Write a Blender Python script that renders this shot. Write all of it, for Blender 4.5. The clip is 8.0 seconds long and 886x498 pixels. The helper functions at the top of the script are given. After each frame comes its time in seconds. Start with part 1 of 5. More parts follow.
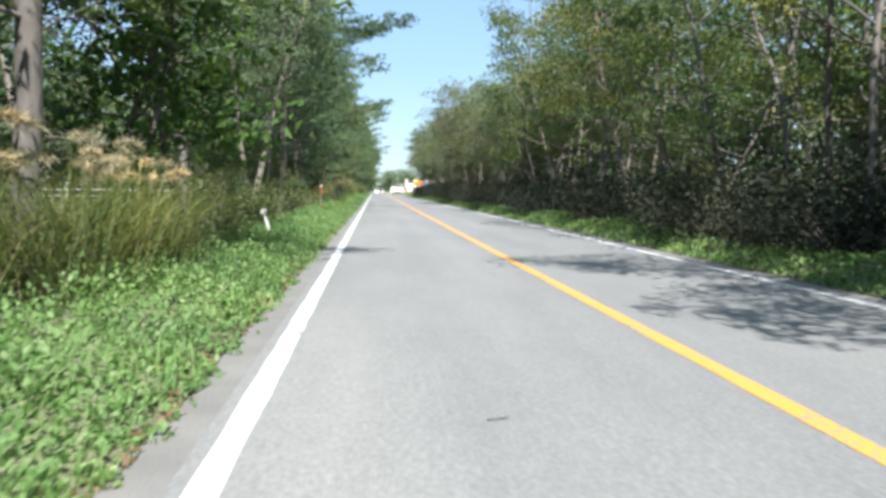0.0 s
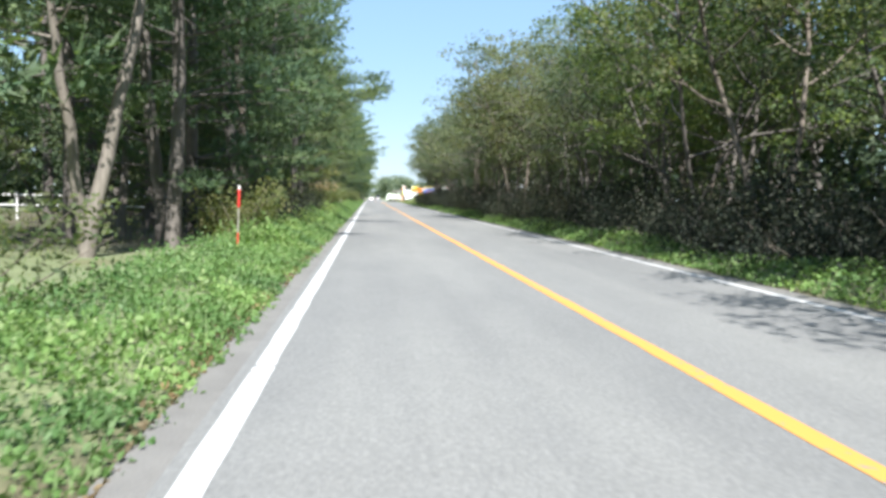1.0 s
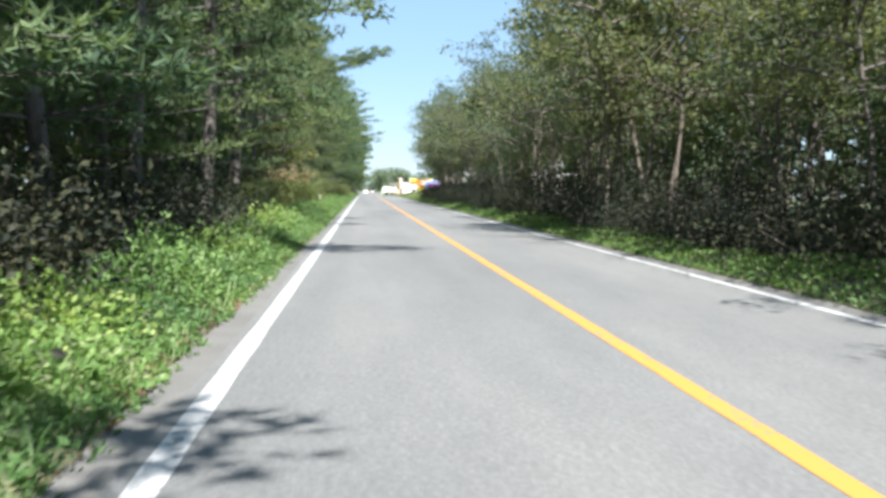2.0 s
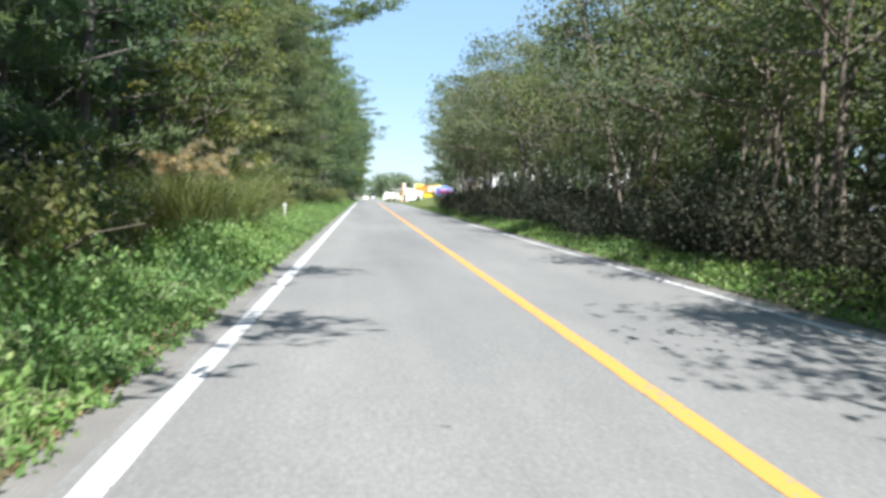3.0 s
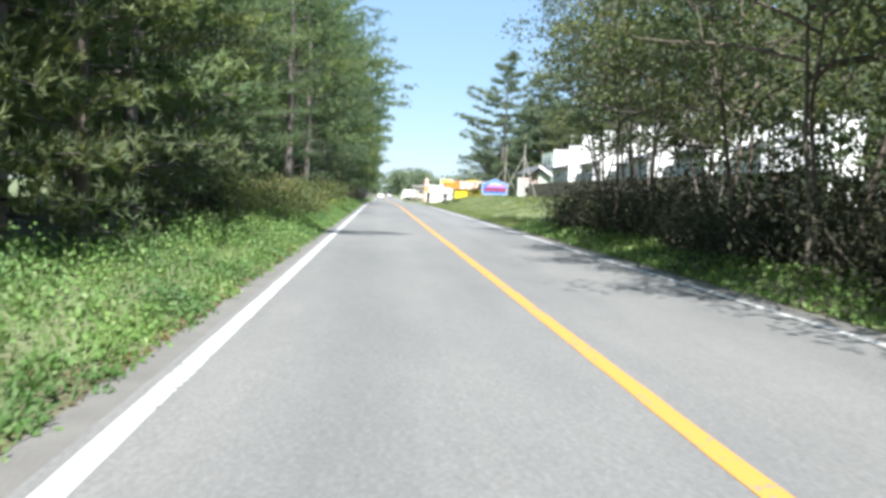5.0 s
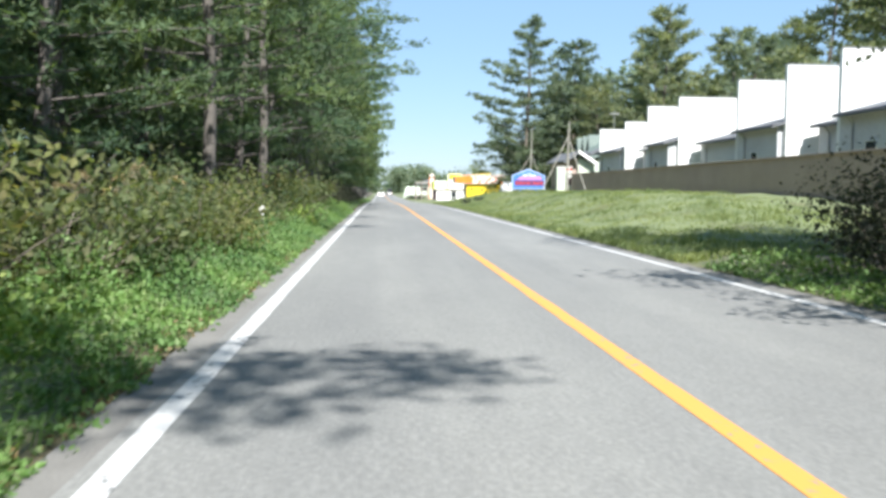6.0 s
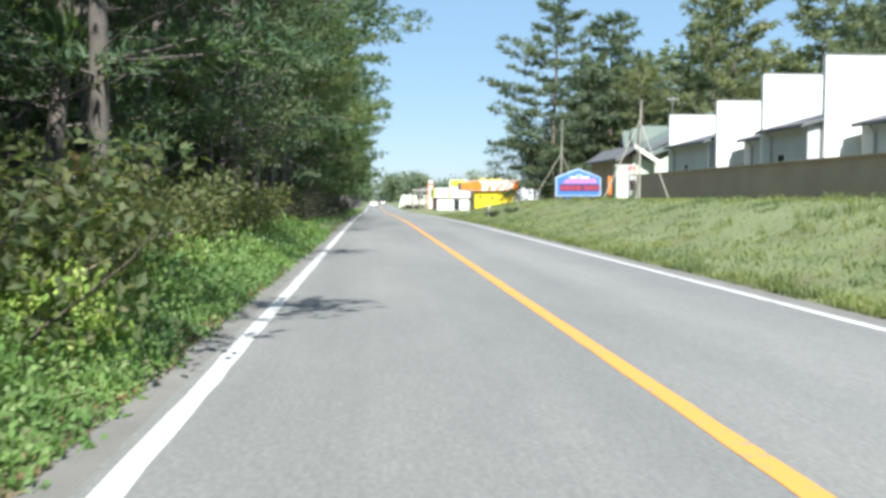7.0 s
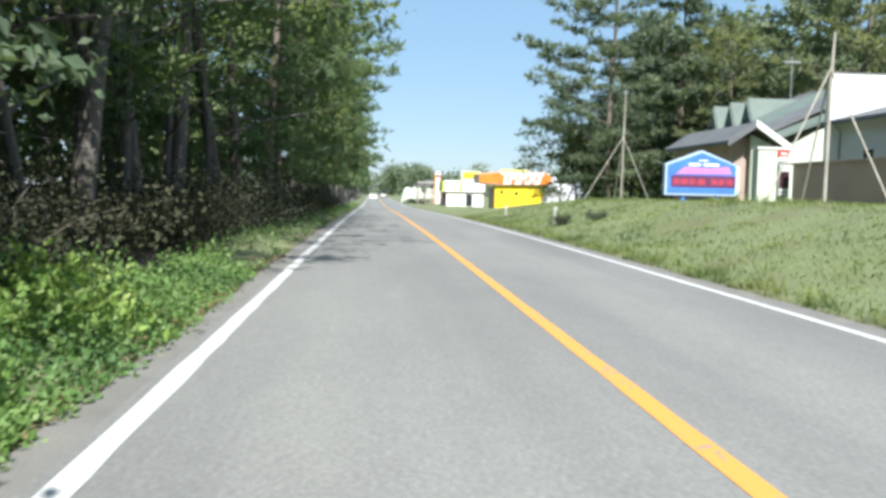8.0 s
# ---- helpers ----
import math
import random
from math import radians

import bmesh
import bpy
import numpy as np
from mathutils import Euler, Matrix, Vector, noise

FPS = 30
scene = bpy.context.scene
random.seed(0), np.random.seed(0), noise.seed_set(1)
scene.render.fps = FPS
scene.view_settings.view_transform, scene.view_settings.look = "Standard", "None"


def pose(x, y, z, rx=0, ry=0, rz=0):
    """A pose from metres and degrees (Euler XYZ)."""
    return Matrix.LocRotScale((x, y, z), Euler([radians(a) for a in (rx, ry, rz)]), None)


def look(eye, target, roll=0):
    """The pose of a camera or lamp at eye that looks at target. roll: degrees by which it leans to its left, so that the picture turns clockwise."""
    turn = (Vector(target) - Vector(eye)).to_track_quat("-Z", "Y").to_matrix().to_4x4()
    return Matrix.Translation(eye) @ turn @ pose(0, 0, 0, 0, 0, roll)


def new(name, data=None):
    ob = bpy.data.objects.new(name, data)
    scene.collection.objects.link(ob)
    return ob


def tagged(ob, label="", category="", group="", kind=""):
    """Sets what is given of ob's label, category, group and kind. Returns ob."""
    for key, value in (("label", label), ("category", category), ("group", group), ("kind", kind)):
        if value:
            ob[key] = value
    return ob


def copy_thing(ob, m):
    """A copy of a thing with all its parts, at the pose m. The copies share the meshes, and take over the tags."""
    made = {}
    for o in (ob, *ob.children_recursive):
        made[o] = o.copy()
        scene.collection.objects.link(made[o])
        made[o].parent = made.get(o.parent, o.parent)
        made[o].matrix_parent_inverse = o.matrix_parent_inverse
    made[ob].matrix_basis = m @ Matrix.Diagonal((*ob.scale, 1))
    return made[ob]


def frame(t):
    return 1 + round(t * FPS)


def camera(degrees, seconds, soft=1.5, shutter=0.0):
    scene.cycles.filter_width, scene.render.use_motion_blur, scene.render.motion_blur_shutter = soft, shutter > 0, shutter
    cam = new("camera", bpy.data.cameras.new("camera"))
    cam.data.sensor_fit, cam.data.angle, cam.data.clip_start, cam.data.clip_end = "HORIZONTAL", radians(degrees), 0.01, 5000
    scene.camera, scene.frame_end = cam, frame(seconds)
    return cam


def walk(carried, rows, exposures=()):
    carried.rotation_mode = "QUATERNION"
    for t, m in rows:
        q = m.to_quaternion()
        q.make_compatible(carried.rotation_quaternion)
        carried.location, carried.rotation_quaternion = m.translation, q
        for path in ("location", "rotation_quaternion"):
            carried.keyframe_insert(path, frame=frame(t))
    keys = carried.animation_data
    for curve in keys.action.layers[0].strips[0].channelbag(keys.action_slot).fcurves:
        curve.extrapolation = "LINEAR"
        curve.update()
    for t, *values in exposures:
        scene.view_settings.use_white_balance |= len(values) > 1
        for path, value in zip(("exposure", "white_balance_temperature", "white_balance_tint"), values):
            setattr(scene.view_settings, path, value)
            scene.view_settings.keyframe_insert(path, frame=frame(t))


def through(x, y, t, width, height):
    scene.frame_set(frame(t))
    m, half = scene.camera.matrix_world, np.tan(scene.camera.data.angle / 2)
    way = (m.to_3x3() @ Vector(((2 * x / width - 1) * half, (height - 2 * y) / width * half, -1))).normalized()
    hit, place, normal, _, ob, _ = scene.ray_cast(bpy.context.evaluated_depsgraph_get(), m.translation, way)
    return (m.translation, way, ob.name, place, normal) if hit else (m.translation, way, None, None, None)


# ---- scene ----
cam = camera(54.0, 8.0, 3.3, 0.06)
PATH = [
    (0, (-2.403, 2.765, 1.242), (-2.246, 4.754, 1.105), 0.5),
    (0.5, (-2.424, 14.4, 1.223), (-2.257, 16.389, 1.095), 1.5),
    (1, (-2.364, 25.769, 1.242), (-2.194, 27.758, 1.122), 1.0),
    (1.5, (-2.279, 37.707, 1.287), (-2.1, 39.694, 1.146), 0.9),
    (3, (-1.994, 72.543, 1.281), (-1.811, 74.531, 1.161), 2.1),
    (3.5, (-1.903, 83.986, 1.273), (-1.721, 85.973, 1.149), 2.5),
    (4, (-1.82, 94.738, 1.293), (-1.639, 96.726, 1.165), 2.9),
    (4.5, (-1.776, 105.342, 1.287), (-1.616, 107.332, 1.162), 3.0),
    (6, (-1.893, 136.629, 1.29), (-1.748, 138.619, 1.155), 0.4),
    (6.5, (-1.913, 146.949, 1.312), (-1.761, 148.938, 1.166), 0.0),
    (7, (-1.925, 156.701, 1.304), (-1.764, 158.691, 1.188), -0.1),
    (7.5, (-1.845, 167.003, 1.309), (-1.673, 168.991, 1.173), 0.6),
    (8, (-1.778, 176.57, 1.317), (-1.614, 178.559, 1.187), 1.3),
]
walk(cam, [(t, look(eye, target, roll)) for t, eye, target, roll in PATH],
     [(0, 1.50, 6200, 12), (4.5, 1.50, 6200, 12), (6.5, 1.32, 6250, 10), (8, 1.22, 6280, 9)])

# ---- light ----
SUN_WAY = Vector((0.07, -0.72, 0.82)).normalized()
world = bpy.data.worlds.new("sky")
scene.world = world
world.use_nodes = True
wn = world.node_tree.nodes
sky = wn.new("ShaderNodeTexSky")
sky.sky_type = "NISHITA"
sky.sun_disc = False
sky.sun_elevation = math.asin(SUN_WAY.z)
sky.sun_rotation = math.atan2(SUN_WAY.x, SUN_WAY.y)
sky.air_density, sky.dust_density, sky.ozone_density = 1.0, 0.25, 0.9
wl = world.node_tree.links
wl.new(sky.outputs[0], wn["Background"].inputs[0])
wn["Background"].inputs[1].default_value = 0.024
haze = wn.new("ShaderNodeBackground")
haze.inputs[0].default_value, haze.inputs[1].default_value = (0.41, 0.69, 1.0, 1), 0.236
both = wn.new("ShaderNodeAddShader")
wl.new(wn["Background"].outputs[0], both.inputs[0])
wl.new(haze.outputs[0], both.inputs[1])
wl.new(both.outputs[0], wn["World Output"].inputs[0])
sun = new("sun", bpy.data.lights.new("sun", "SUN"))
sun.data.energy, sun.data.angle, sun.data.color = 4.4, radians(0.53), (1.0, 0.965, 0.89)
sun.matrix_world = look(SUN_WAY * 200, (0, 0, 0))


# ---- materials ----
def material(name, rough=0.7, metal=0.0):
    m = bpy.data.materials.new(name)
    m.use_nodes = True
    n = m.node_tree.nodes
    b = n["Principled BSDF"]
    b.inputs["Roughness"].default_value = rough
    b.inputs["Metallic"].default_value = metal
    return m, n, m.node_tree.links, b


def texture(n, l, scale, detail=4.0, kind="ShaderNodeTexNoise", stretch=(1, 1, 1), world_space=True):
    """A noise in metres."""
    co = n.new("ShaderNodeNewGeometry") if world_space else n.new("ShaderNodeTexCoord")
    mp = n.new("ShaderNodeMapping")
    mp.inputs["Scale"].default_value = stretch
    l.new(co.outputs["Position" if world_space else "Object"], mp.inputs[0])
    t = n.new(kind)
    t.inputs["Scale"].default_value = scale
    if kind == "ShaderNodeTexNoise":
        t.inputs["Detail"].default_value = detail
    l.new(mp.outputs[0], t.inputs["Vector"])
    return t


def ramp(n, l, source, stops):
    r = n.new("ShaderNodeValToRGB")
    e = r.color_ramp.elements
    while len(e) < len(stops):
        e.new(0.5)
    for i, (p, c) in enumerate(stops):
        e[i].position, e[i].color = p, (*c, 1)
    l.new(source, r.inputs[0])
    return r.outputs[0]


def mixed(n, l, kind, fac, a, b):
    x = n.new("ShaderNodeMix")
    x.data_type, x.blend_type = "RGBA", kind
    for sock, v in ((x.inputs[0], fac), (x.inputs[6], a), (x.inputs[7], b)):
        if isinstance(v, (int, float)):
            sock.default_value = v
        elif isinstance(v, tuple):
            sock.default_value = (*v, 1)
        else:
            l.new(v, sock)
    return x.outputs[2]


def bumped(n, l, b, source, strength, distance):
    x = n.new("ShaderNodeBump")
    x.inputs["Strength"].default_value, x.inputs["Distance"].default_value = strength, distance
    l.new(source, x.inputs["Height"])
    l.new(x.outputs[0], b.inputs["Normal"])


def surface(name, dark, light, rough=0.8, scale=3.0, fine=40.0, bump=0.3, stretch=(1, 1, 1), metal=0.0, world_space=False, spread=0.5):
    """A worn surface: two noises between a dark and a light tone, and fine relief."""
    m, n, l, b = material(name, rough, metal)
    big = texture(n, l, scale, 5, stretch=stretch, world_space=world_space)
    small = texture(n, l, fine, 3, stretch=stretch, world_space=world_space)
    c = ramp(n, l, big.outputs[0], [(0.5 - spread / 2, dark), (0.5 + spread / 2, light)])
    g = ramp(n, l, small.outputs[0], [(0.3, (0.8, 0.8, 0.8)), (0.7, (1.15, 1.15, 1.15))])
    l.new(mixed(n, l, "MULTIPLY", 1.0, c, g), b.inputs["Base Color"])
    if bump:
        bumped(n, l, b, small.outputs[0], bump, 0.02)
    return m


def foliage(name, tones, through=0.35, rough=0.55, gloss=0.22):
    """Leaves: tone by leaf and by plant, half of the light passes through."""
    m, n, l, b = material(name, rough)
    geo = n.new("ShaderNodeNewGeometry")
    obj = n.new("ShaderNodeObjectInfo")
    k = len(tones)
    c = ramp(n, l, geo.outputs["Random Per Island"], [((i + 0.5) / k, t) for i, t in enumerate(tones)])
    patch = texture(n, l, 0.55, 2)
    c = mixed(n, l, "MULTIPLY", 1.0, c, ramp(n, l, patch.outputs[0], [(0.3, (0.62, 0.7, 0.75)), (0.7, (1.35, 1.25, 1.1))]))
    c = mixed(n, l, "MULTIPLY", 1.0, c, ramp(n, l, obj.outputs["Random"], [(0.0, (0.8, 0.85, 0.9)), (0.5, (1.0, 1.0, 1.0)), (1.0, (1.2, 1.1, 0.9))]))
    l.new(c, b.inputs["Base Color"])
    b.inputs["Specular IOR Level"].default_value = gloss
    tr = n.new("ShaderNodeBsdfTranslucent")
    l.new(mixed(n, l, "MULTIPLY", 1.0, c, (1.25, 1.25, 0.55)), tr.inputs[0])
    mx = n.new("ShaderNodeMixShader")
    mx.inputs[0].default_value = through
    l.new(b.outputs[0], mx.inputs[1])
    l.new(tr.outputs[0], mx.inputs[2])
    l.new(mx.outputs[0], n["Material Output"].inputs[0])
    return m


def asphalt_material():
    m, n, l, b = material("old_asphalt", 0.85)
    grain = texture(n, l, 90, 2)
    patch = texture(n, l, 0.35, 4, stretch=(1.0, 0.25, 1))
    wheel = texture(n, l, 0.9, 3, stretch=(1.0, 0.02, 1))
    stone = texture(n, l, 26, 2)
    c = ramp(n, l, patch.outputs[0], [(0.3, (0.164, 0.166, 0.163)), (0.7, (0.212, 0.213, 0.205))])
    blot = texture(n, l, 1.9, 3, stretch=(1.0, 0.3, 1))
    fleck = texture(n, l, 7.0, 3, stretch=(1.0, 0.6, 1))
    c = mixed(n, l, "MULTIPLY", 1.0, c, ramp(n, l, blot.outputs[0], [(0.35, (0.965, 0.965, 0.965)), (0.65, (1.03, 1.03, 1.025))]))
    c = mixed(n, l, "MULTIPLY", 1.0, c, ramp(n, l, fleck.outputs[0], [(0.36, (0.965, 0.965, 0.965)), (0.64, (1.03, 1.03, 1.03))]))
    c = mixed(n, l, "MULTIPLY", 1.0, c, ramp(n, l, wheel.outputs[0], [(0.3, (0.89, 0.89, 0.90)), (0.7, (1.08, 1.07, 1.06))]))
    c = mixed(n, l, "MULTIPLY", 1.0, c, ramp(n, l, grain.outputs[0], [(0.3, (0.8, 0.8, 0.8)), (0.7, (1.16, 1.16, 1.16))]))
    c = mixed(n, l, "MULTIPLY", 1.0, c, ramp(n, l, stone.outputs[0], [(0.34, (0.87, 0.87, 0.87)), (0.5, (0.99, 0.99, 0.985)), (0.66, (1.16, 1.16, 1.15))]))
    l.new(c, b.inputs["Base Color"])
    bumped(n, l, b, grain.outputs[0], 0.2, 0.006)
    return m


def paint_material(name, tone, worn):
    """Road paint with wear through which the asphalt shows."""
    m, n, l, b = material(name, 0.7)
    a = texture(n, l, 14, 5)
    big = texture(n, l, 0.8, 2)
    s = n.new("ShaderNodeMath")
    s.operation = "MULTIPLY_ADD"
    l.new(big.outputs[0], s.inputs[0])
    s.inputs[1].default_value = 0.5
    l.new(a.outputs[0], s.inputs[2])
    w = ramp(n, l, s.outputs[0], [(worn - 0.03, (1, 1, 1)), (worn + 0.03, (0, 0, 0))])
    c = mixed(n, l, "MIX", w, tone, (0.2, 0.2, 0.2))
    l.new(c, b.inputs["Base Color"])
    return m


def ground_material():
    m, n, l, b = material("soil_and_turf", 0.95)
    a = texture(n, l, 0.5, 5)
    f = texture(n, l, 16, 4)
    c = ramp(n, l, a.outputs[0], [(0.33, (0.135, 0.138, 0.064)), (0.48, (0.148, 0.178, 0.082)), (0.65, (0.172, 0.2, 0.094))])
    c = mixed(n, l, "MULTIPLY", 1.0, c, ramp(n, l, f.outputs[0], [(0.3, (0.72, 0.72, 0.72)), (0.7, (1.22, 1.22, 1.22))]))
    geo, axes, side, edge = n.new("ShaderNodeNewGeometry"), n.new("ShaderNodeSeparateXYZ"), n.new("ShaderNodeMath"), n.new("ShaderNodeMath")
    l.new(geo.outputs["Position"], axes.inputs[0])
    side.operation, edge.operation = "ABSOLUTE", "MULTIPLY_ADD"
    l.new(axes.outputs[0], side.inputs[0])
    l.new(a.outputs[0], edge.inputs[0])
    edge.inputs[1].default_value = 1.2
    l.new(side.outputs[0], edge.inputs[2])
    rim = n.new("ShaderNodeMapRange")
    rim.inputs[1].default_value, rim.inputs[2].default_value = 4.0, 4.6
    l.new(edge.outputs[0], rim.inputs[0])
    bare = ramp(n, l, f.outputs[0], [(0.3, (0.06, 0.05, 0.03)), (0.7, (0.14, 0.115, 0.07))])
    c = mixed(n, l, "MIX", rim.outputs[0], bare, c)
    # leaf litter with tree shade painted into its tone, on the floor of the wood beside the far lane, up to the grass
    # bank
    across, along, both = n.new("ShaderNodeMapRange"), n.new("ShaderNodeMapRange"), n.new("ShaderNodeMath")
    across.inputs[1].default_value, across.inputs[2].default_value = 3.7, 4.6
    along.inputs[1].default_value, along.inputs[2].default_value = 157, 150
    l.new(axes.outputs[0], across.inputs[0])
    l.new(axes.outputs[1], along.inputs[0])
    both.operation = "MULTIPLY"
    l.new(across.outputs[0], both.inputs[0])
    l.new(along.outputs[0], both.inputs[1])
    edge_in, wood = n.new("ShaderNodeMapRange"), n.new("ShaderNodeMath")
    edge_in.inputs[1].default_value, edge_in.inputs[2].default_value = 30, 25
    l.new(axes.outputs[0], edge_in.inputs[0])
    wood.operation = "MULTIPLY"
    l.new(both.outputs[0], wood.inputs[0])
    l.new(edge_in.outputs[0], wood.inputs[1])
    shaded_litter = ramp(n, l, f.outputs[0], [(0.3, (0.07, 0.06, 0.045)), (0.7, (0.14, 0.118, 0.085))])
    c = mixed(n, l, "MIX", wood.outputs[0], c, shaded_litter)
    # and the same litter and painted shade under the pines beside the near lane, but not on the meadow or in the
    # clearing
    def ranged(source, a, b):
        m_range = n.new("ShaderNodeMapRange")
        m_range.inputs[1].default_value, m_range.inputs[2].default_value = a, b
        l.new(source, m_range.inputs[0])
        return m_range.outputs[0]

    def math_of(kind, a, b):
        q = n.new("ShaderNodeMath")
        q.operation = kind
        l.new(a, q.inputs[0])
        l.new(b, q.inputs[1])
        return q.outputs[0]
    first = math_of("MULTIPLY", ranged(axes.outputs[1], 44, 50), ranged(axes.outputs[1], 107, 102))
    zone = math_of("MAXIMUM", math_of("MAXIMUM", first, ranged(axes.outputs[1], 136, 140)), ranged(axes.outputs[1], 27, 23))
    zone = math_of("MULTIPLY", zone, ranged(axes.outputs[0], -27, -22))
    c = mixed(n, l, "MIX", math_of("MULTIPLY", zone, ranged(axes.outputs[0], -4.9, -5.6)), c, shaded_litter)
    l.new(c, b.inputs["Base Color"])
    bumped(n, l, b, f.outputs[0], 0.8, 0.05)
    return m


ASPHALT = asphalt_material()
SHOULDER = surface("dusty_shoulder", (0.145, 0.139, 0.13), (0.20, 0.193, 0.18), 0.9, 2.0, 60, 0.4, world_space=True)
WHITE_PAINT = paint_material("white_road_paint", (0.49, 0.49, 0.485), 0.6)
YELLOW_PAINT = paint_material("yellow_road_paint", (0.60, 0.285, 0.06), 0.60)
SOIL = ground_material()
CRACK = surface("crack_tar", (0.05, 0.05, 0.05), (0.08, 0.08, 0.078), 0.9, 8.0, 60, 0.3)
WEED = foliage("weed_leaf", [(0.115, 0.212, 0.058), (0.162, 0.275, 0.086), (0.225, 0.345, 0.122), (0.147, 0.245, 0.075), (0.285, 0.375, 0.17)], 0.35)
TURF = foliage("meadow_grass", [(0.185, 0.235, 0.112), (0.22, 0.268, 0.128), (0.262, 0.30, 0.16), (0.20, 0.25, 0.118)], 0.5, 0.8, 0.05)
PINE_LEAF = foliage("pine_needle", [(0.101, 0.159, 0.099), (0.134, 0.207, 0.119), (0.170, 0.244, 0.134), (0.146, 0.196, 0.121)], 0.44, 0.6, 0.15)
# Paler, greyer version of the pine needle: distance haze is put into its colour.
HAZY_PINE = foliage("grey_pine_needle", [(0.15, 0.20, 0.155), (0.19, 0.25, 0.185), (0.24, 0.29, 0.21), (0.21, 0.245, 0.19)], 0.48, 0.6, 0.15)
FIR_LEAF = foliage("fir_needle", [(0.138, 0.178, 0.103), (0.178, 0.224, 0.124), (0.218, 0.262, 0.144), (0.196, 0.224, 0.136)], 0.48, 0.6, 0.12)
BROAD_LEAF = foliage("broad_leaf", [(0.085, 0.139, 0.071), (0.123, 0.189, 0.092), (0.165, 0.234, 0.111), (0.142, 0.189, 0.094)], 0.56)
DEEP_LEAF = foliage("deep_green_leaf", [(0.095, 0.134, 0.086), (0.112, 0.160, 0.096), (0.134, 0.186, 0.109), (0.126, 0.160, 0.103)], 0.4)
# Far darker than the other leaves: tree shade is put into the shrub colour.
SHADE_DARK_LEAF = foliage("shrub_leaf", [(0.042, 0.049, 0.038), (0.047, 0.057, 0.041), (0.052, 0.062, 0.045), (0.052, 0.055, 0.047)], 0.15, 0.8, 0.03)
AIRY_LEAF = foliage("grey_green_leaf", [(0.142, 0.18, 0.122), (0.165, 0.205, 0.136), (0.185, 0.226, 0.15), (0.178, 0.196, 0.148)], 0.55, 0.7, 0.1)
REED_LEAF = foliage("reed_blade", [(0.095, 0.135, 0.05), (0.14, 0.175, 0.07), (0.235, 0.225, 0.12), (0.11, 0.15, 0.06)], 0.35, 0.6)
DRY_LEAF = foliage("dry_leaf", [(0.16, 0.11, 0.06), (0.22, 0.16, 0.09), (0.27, 0.2, 0.12)], 0.2, 0.9, 0.05)
PLUME = foliage("reed_plume", [(0.40, 0.34, 0.23), (0.48, 0.42, 0.3), (0.36, 0.29, 0.19)], 0.3, 0.9, 0.1)
BIG_LEAF = foliage("large_green_leaf", [(0.05, 0.10, 0.025), (0.075, 0.14, 0.035), (0.10, 0.17, 0.045)], 0.4)
OLIVE_LEAF = foliage("olive_leaf", [(0.112, 0.151, 0.078), (0.156, 0.197, 0.095), (0.197, 0.229, 0.117), (0.178, 0.186, 0.114)], 0.58)
BARK = surface("bark", (0.085, 0.07, 0.055), (0.21, 0.18, 0.145), 0.9, 2.0, 14, 0.8, stretch=(1, 1, 0.25))
DARK_BARK = surface("dark_bark", (0.085, 0.077, 0.069), (0.165, 0.147, 0.13), 0.9, 2.0, 14, 0.8, stretch=(1, 1, 0.25))
PALE_BARK = surface("pale_bark", (0.11, 0.097, 0.08), (0.26, 0.23, 0.195), 0.85, 1.6, 12, 0.6, stretch=(1, 1, 0.3))
PLASTER = surface("white_plaster", (0.74, 0.74, 0.72), (0.82, 0.82, 0.80), 0.8, 0.6, 20, 0.1)
GREY_WALL = surface("grey_plaster", (0.47, 0.48, 0.50), (0.56, 0.57, 0.585), 0.8, 0.6, 20, 0.1)
BROWN_WALL = surface("brown_block_wall", (0.35, 0.27, 0.235), (0.43, 0.335, 0.295), 0.9, 0.8, 18, 0.3)
ROOF_TILE = surface("grey_roof", (0.105, 0.11, 0.12), (0.15, 0.155, 0.165), 0.8, 0.8, 16, 0.4)


# ---- geometry ----


class Geo:
    """Gathers vertices and faces of one mesh."""

    def __init__(self):
        self.v, self.f, self.count = [], [], 0

    def add(self, verts, faces):
        verts, faces = np.asarray(verts, float), np.asarray(faces, int)
        self.v.append(verts)
        self.f.extend((faces + self.count).tolist())
        self.count += len(verts)
        return self

    def mesh(self, name, mat, smooth=False):
        me = bpy.data.meshes.new(name)
        v = np.concatenate(self.v) if self.v else np.zeros((0, 3))
        me.from_pydata(v.tolist(), [], self.f)
        me.materials.append(mat)
        if smooth:
            me.shade_smooth()
        me.update()
        return me


def part(name, data, mat=None, parent=None, label=""):
    """Links a Geo, a bmesh or a mesh as one object, under a thing or a part."""
    if isinstance(data, Geo):
        data = data.mesh(name, mat)
    elif isinstance(data, bmesh.types.BMesh):
        me = bpy.data.meshes.new(name)
        data.to_mesh(me)
        data.free()
        me.materials.append(mat)
        data = me
    ob = new(name, data)
    if parent is not None:
        ob.parent = parent
    if label:
        tagged(ob, label)
    return ob


def box(geo, x0, x1, y0, y1, z0, z1):
    v = [(x, y, z) for z in (z0, z1) for x, y in ((x0, y0), (x1, y0), (x1, y1), (x0, y1))]
    return geo.add(v, [(0, 3, 2, 1), (4, 5, 6, 7), (0, 1, 5, 4), (1, 2, 6, 5), (2, 3, 7, 6), (3, 0, 4, 7)])


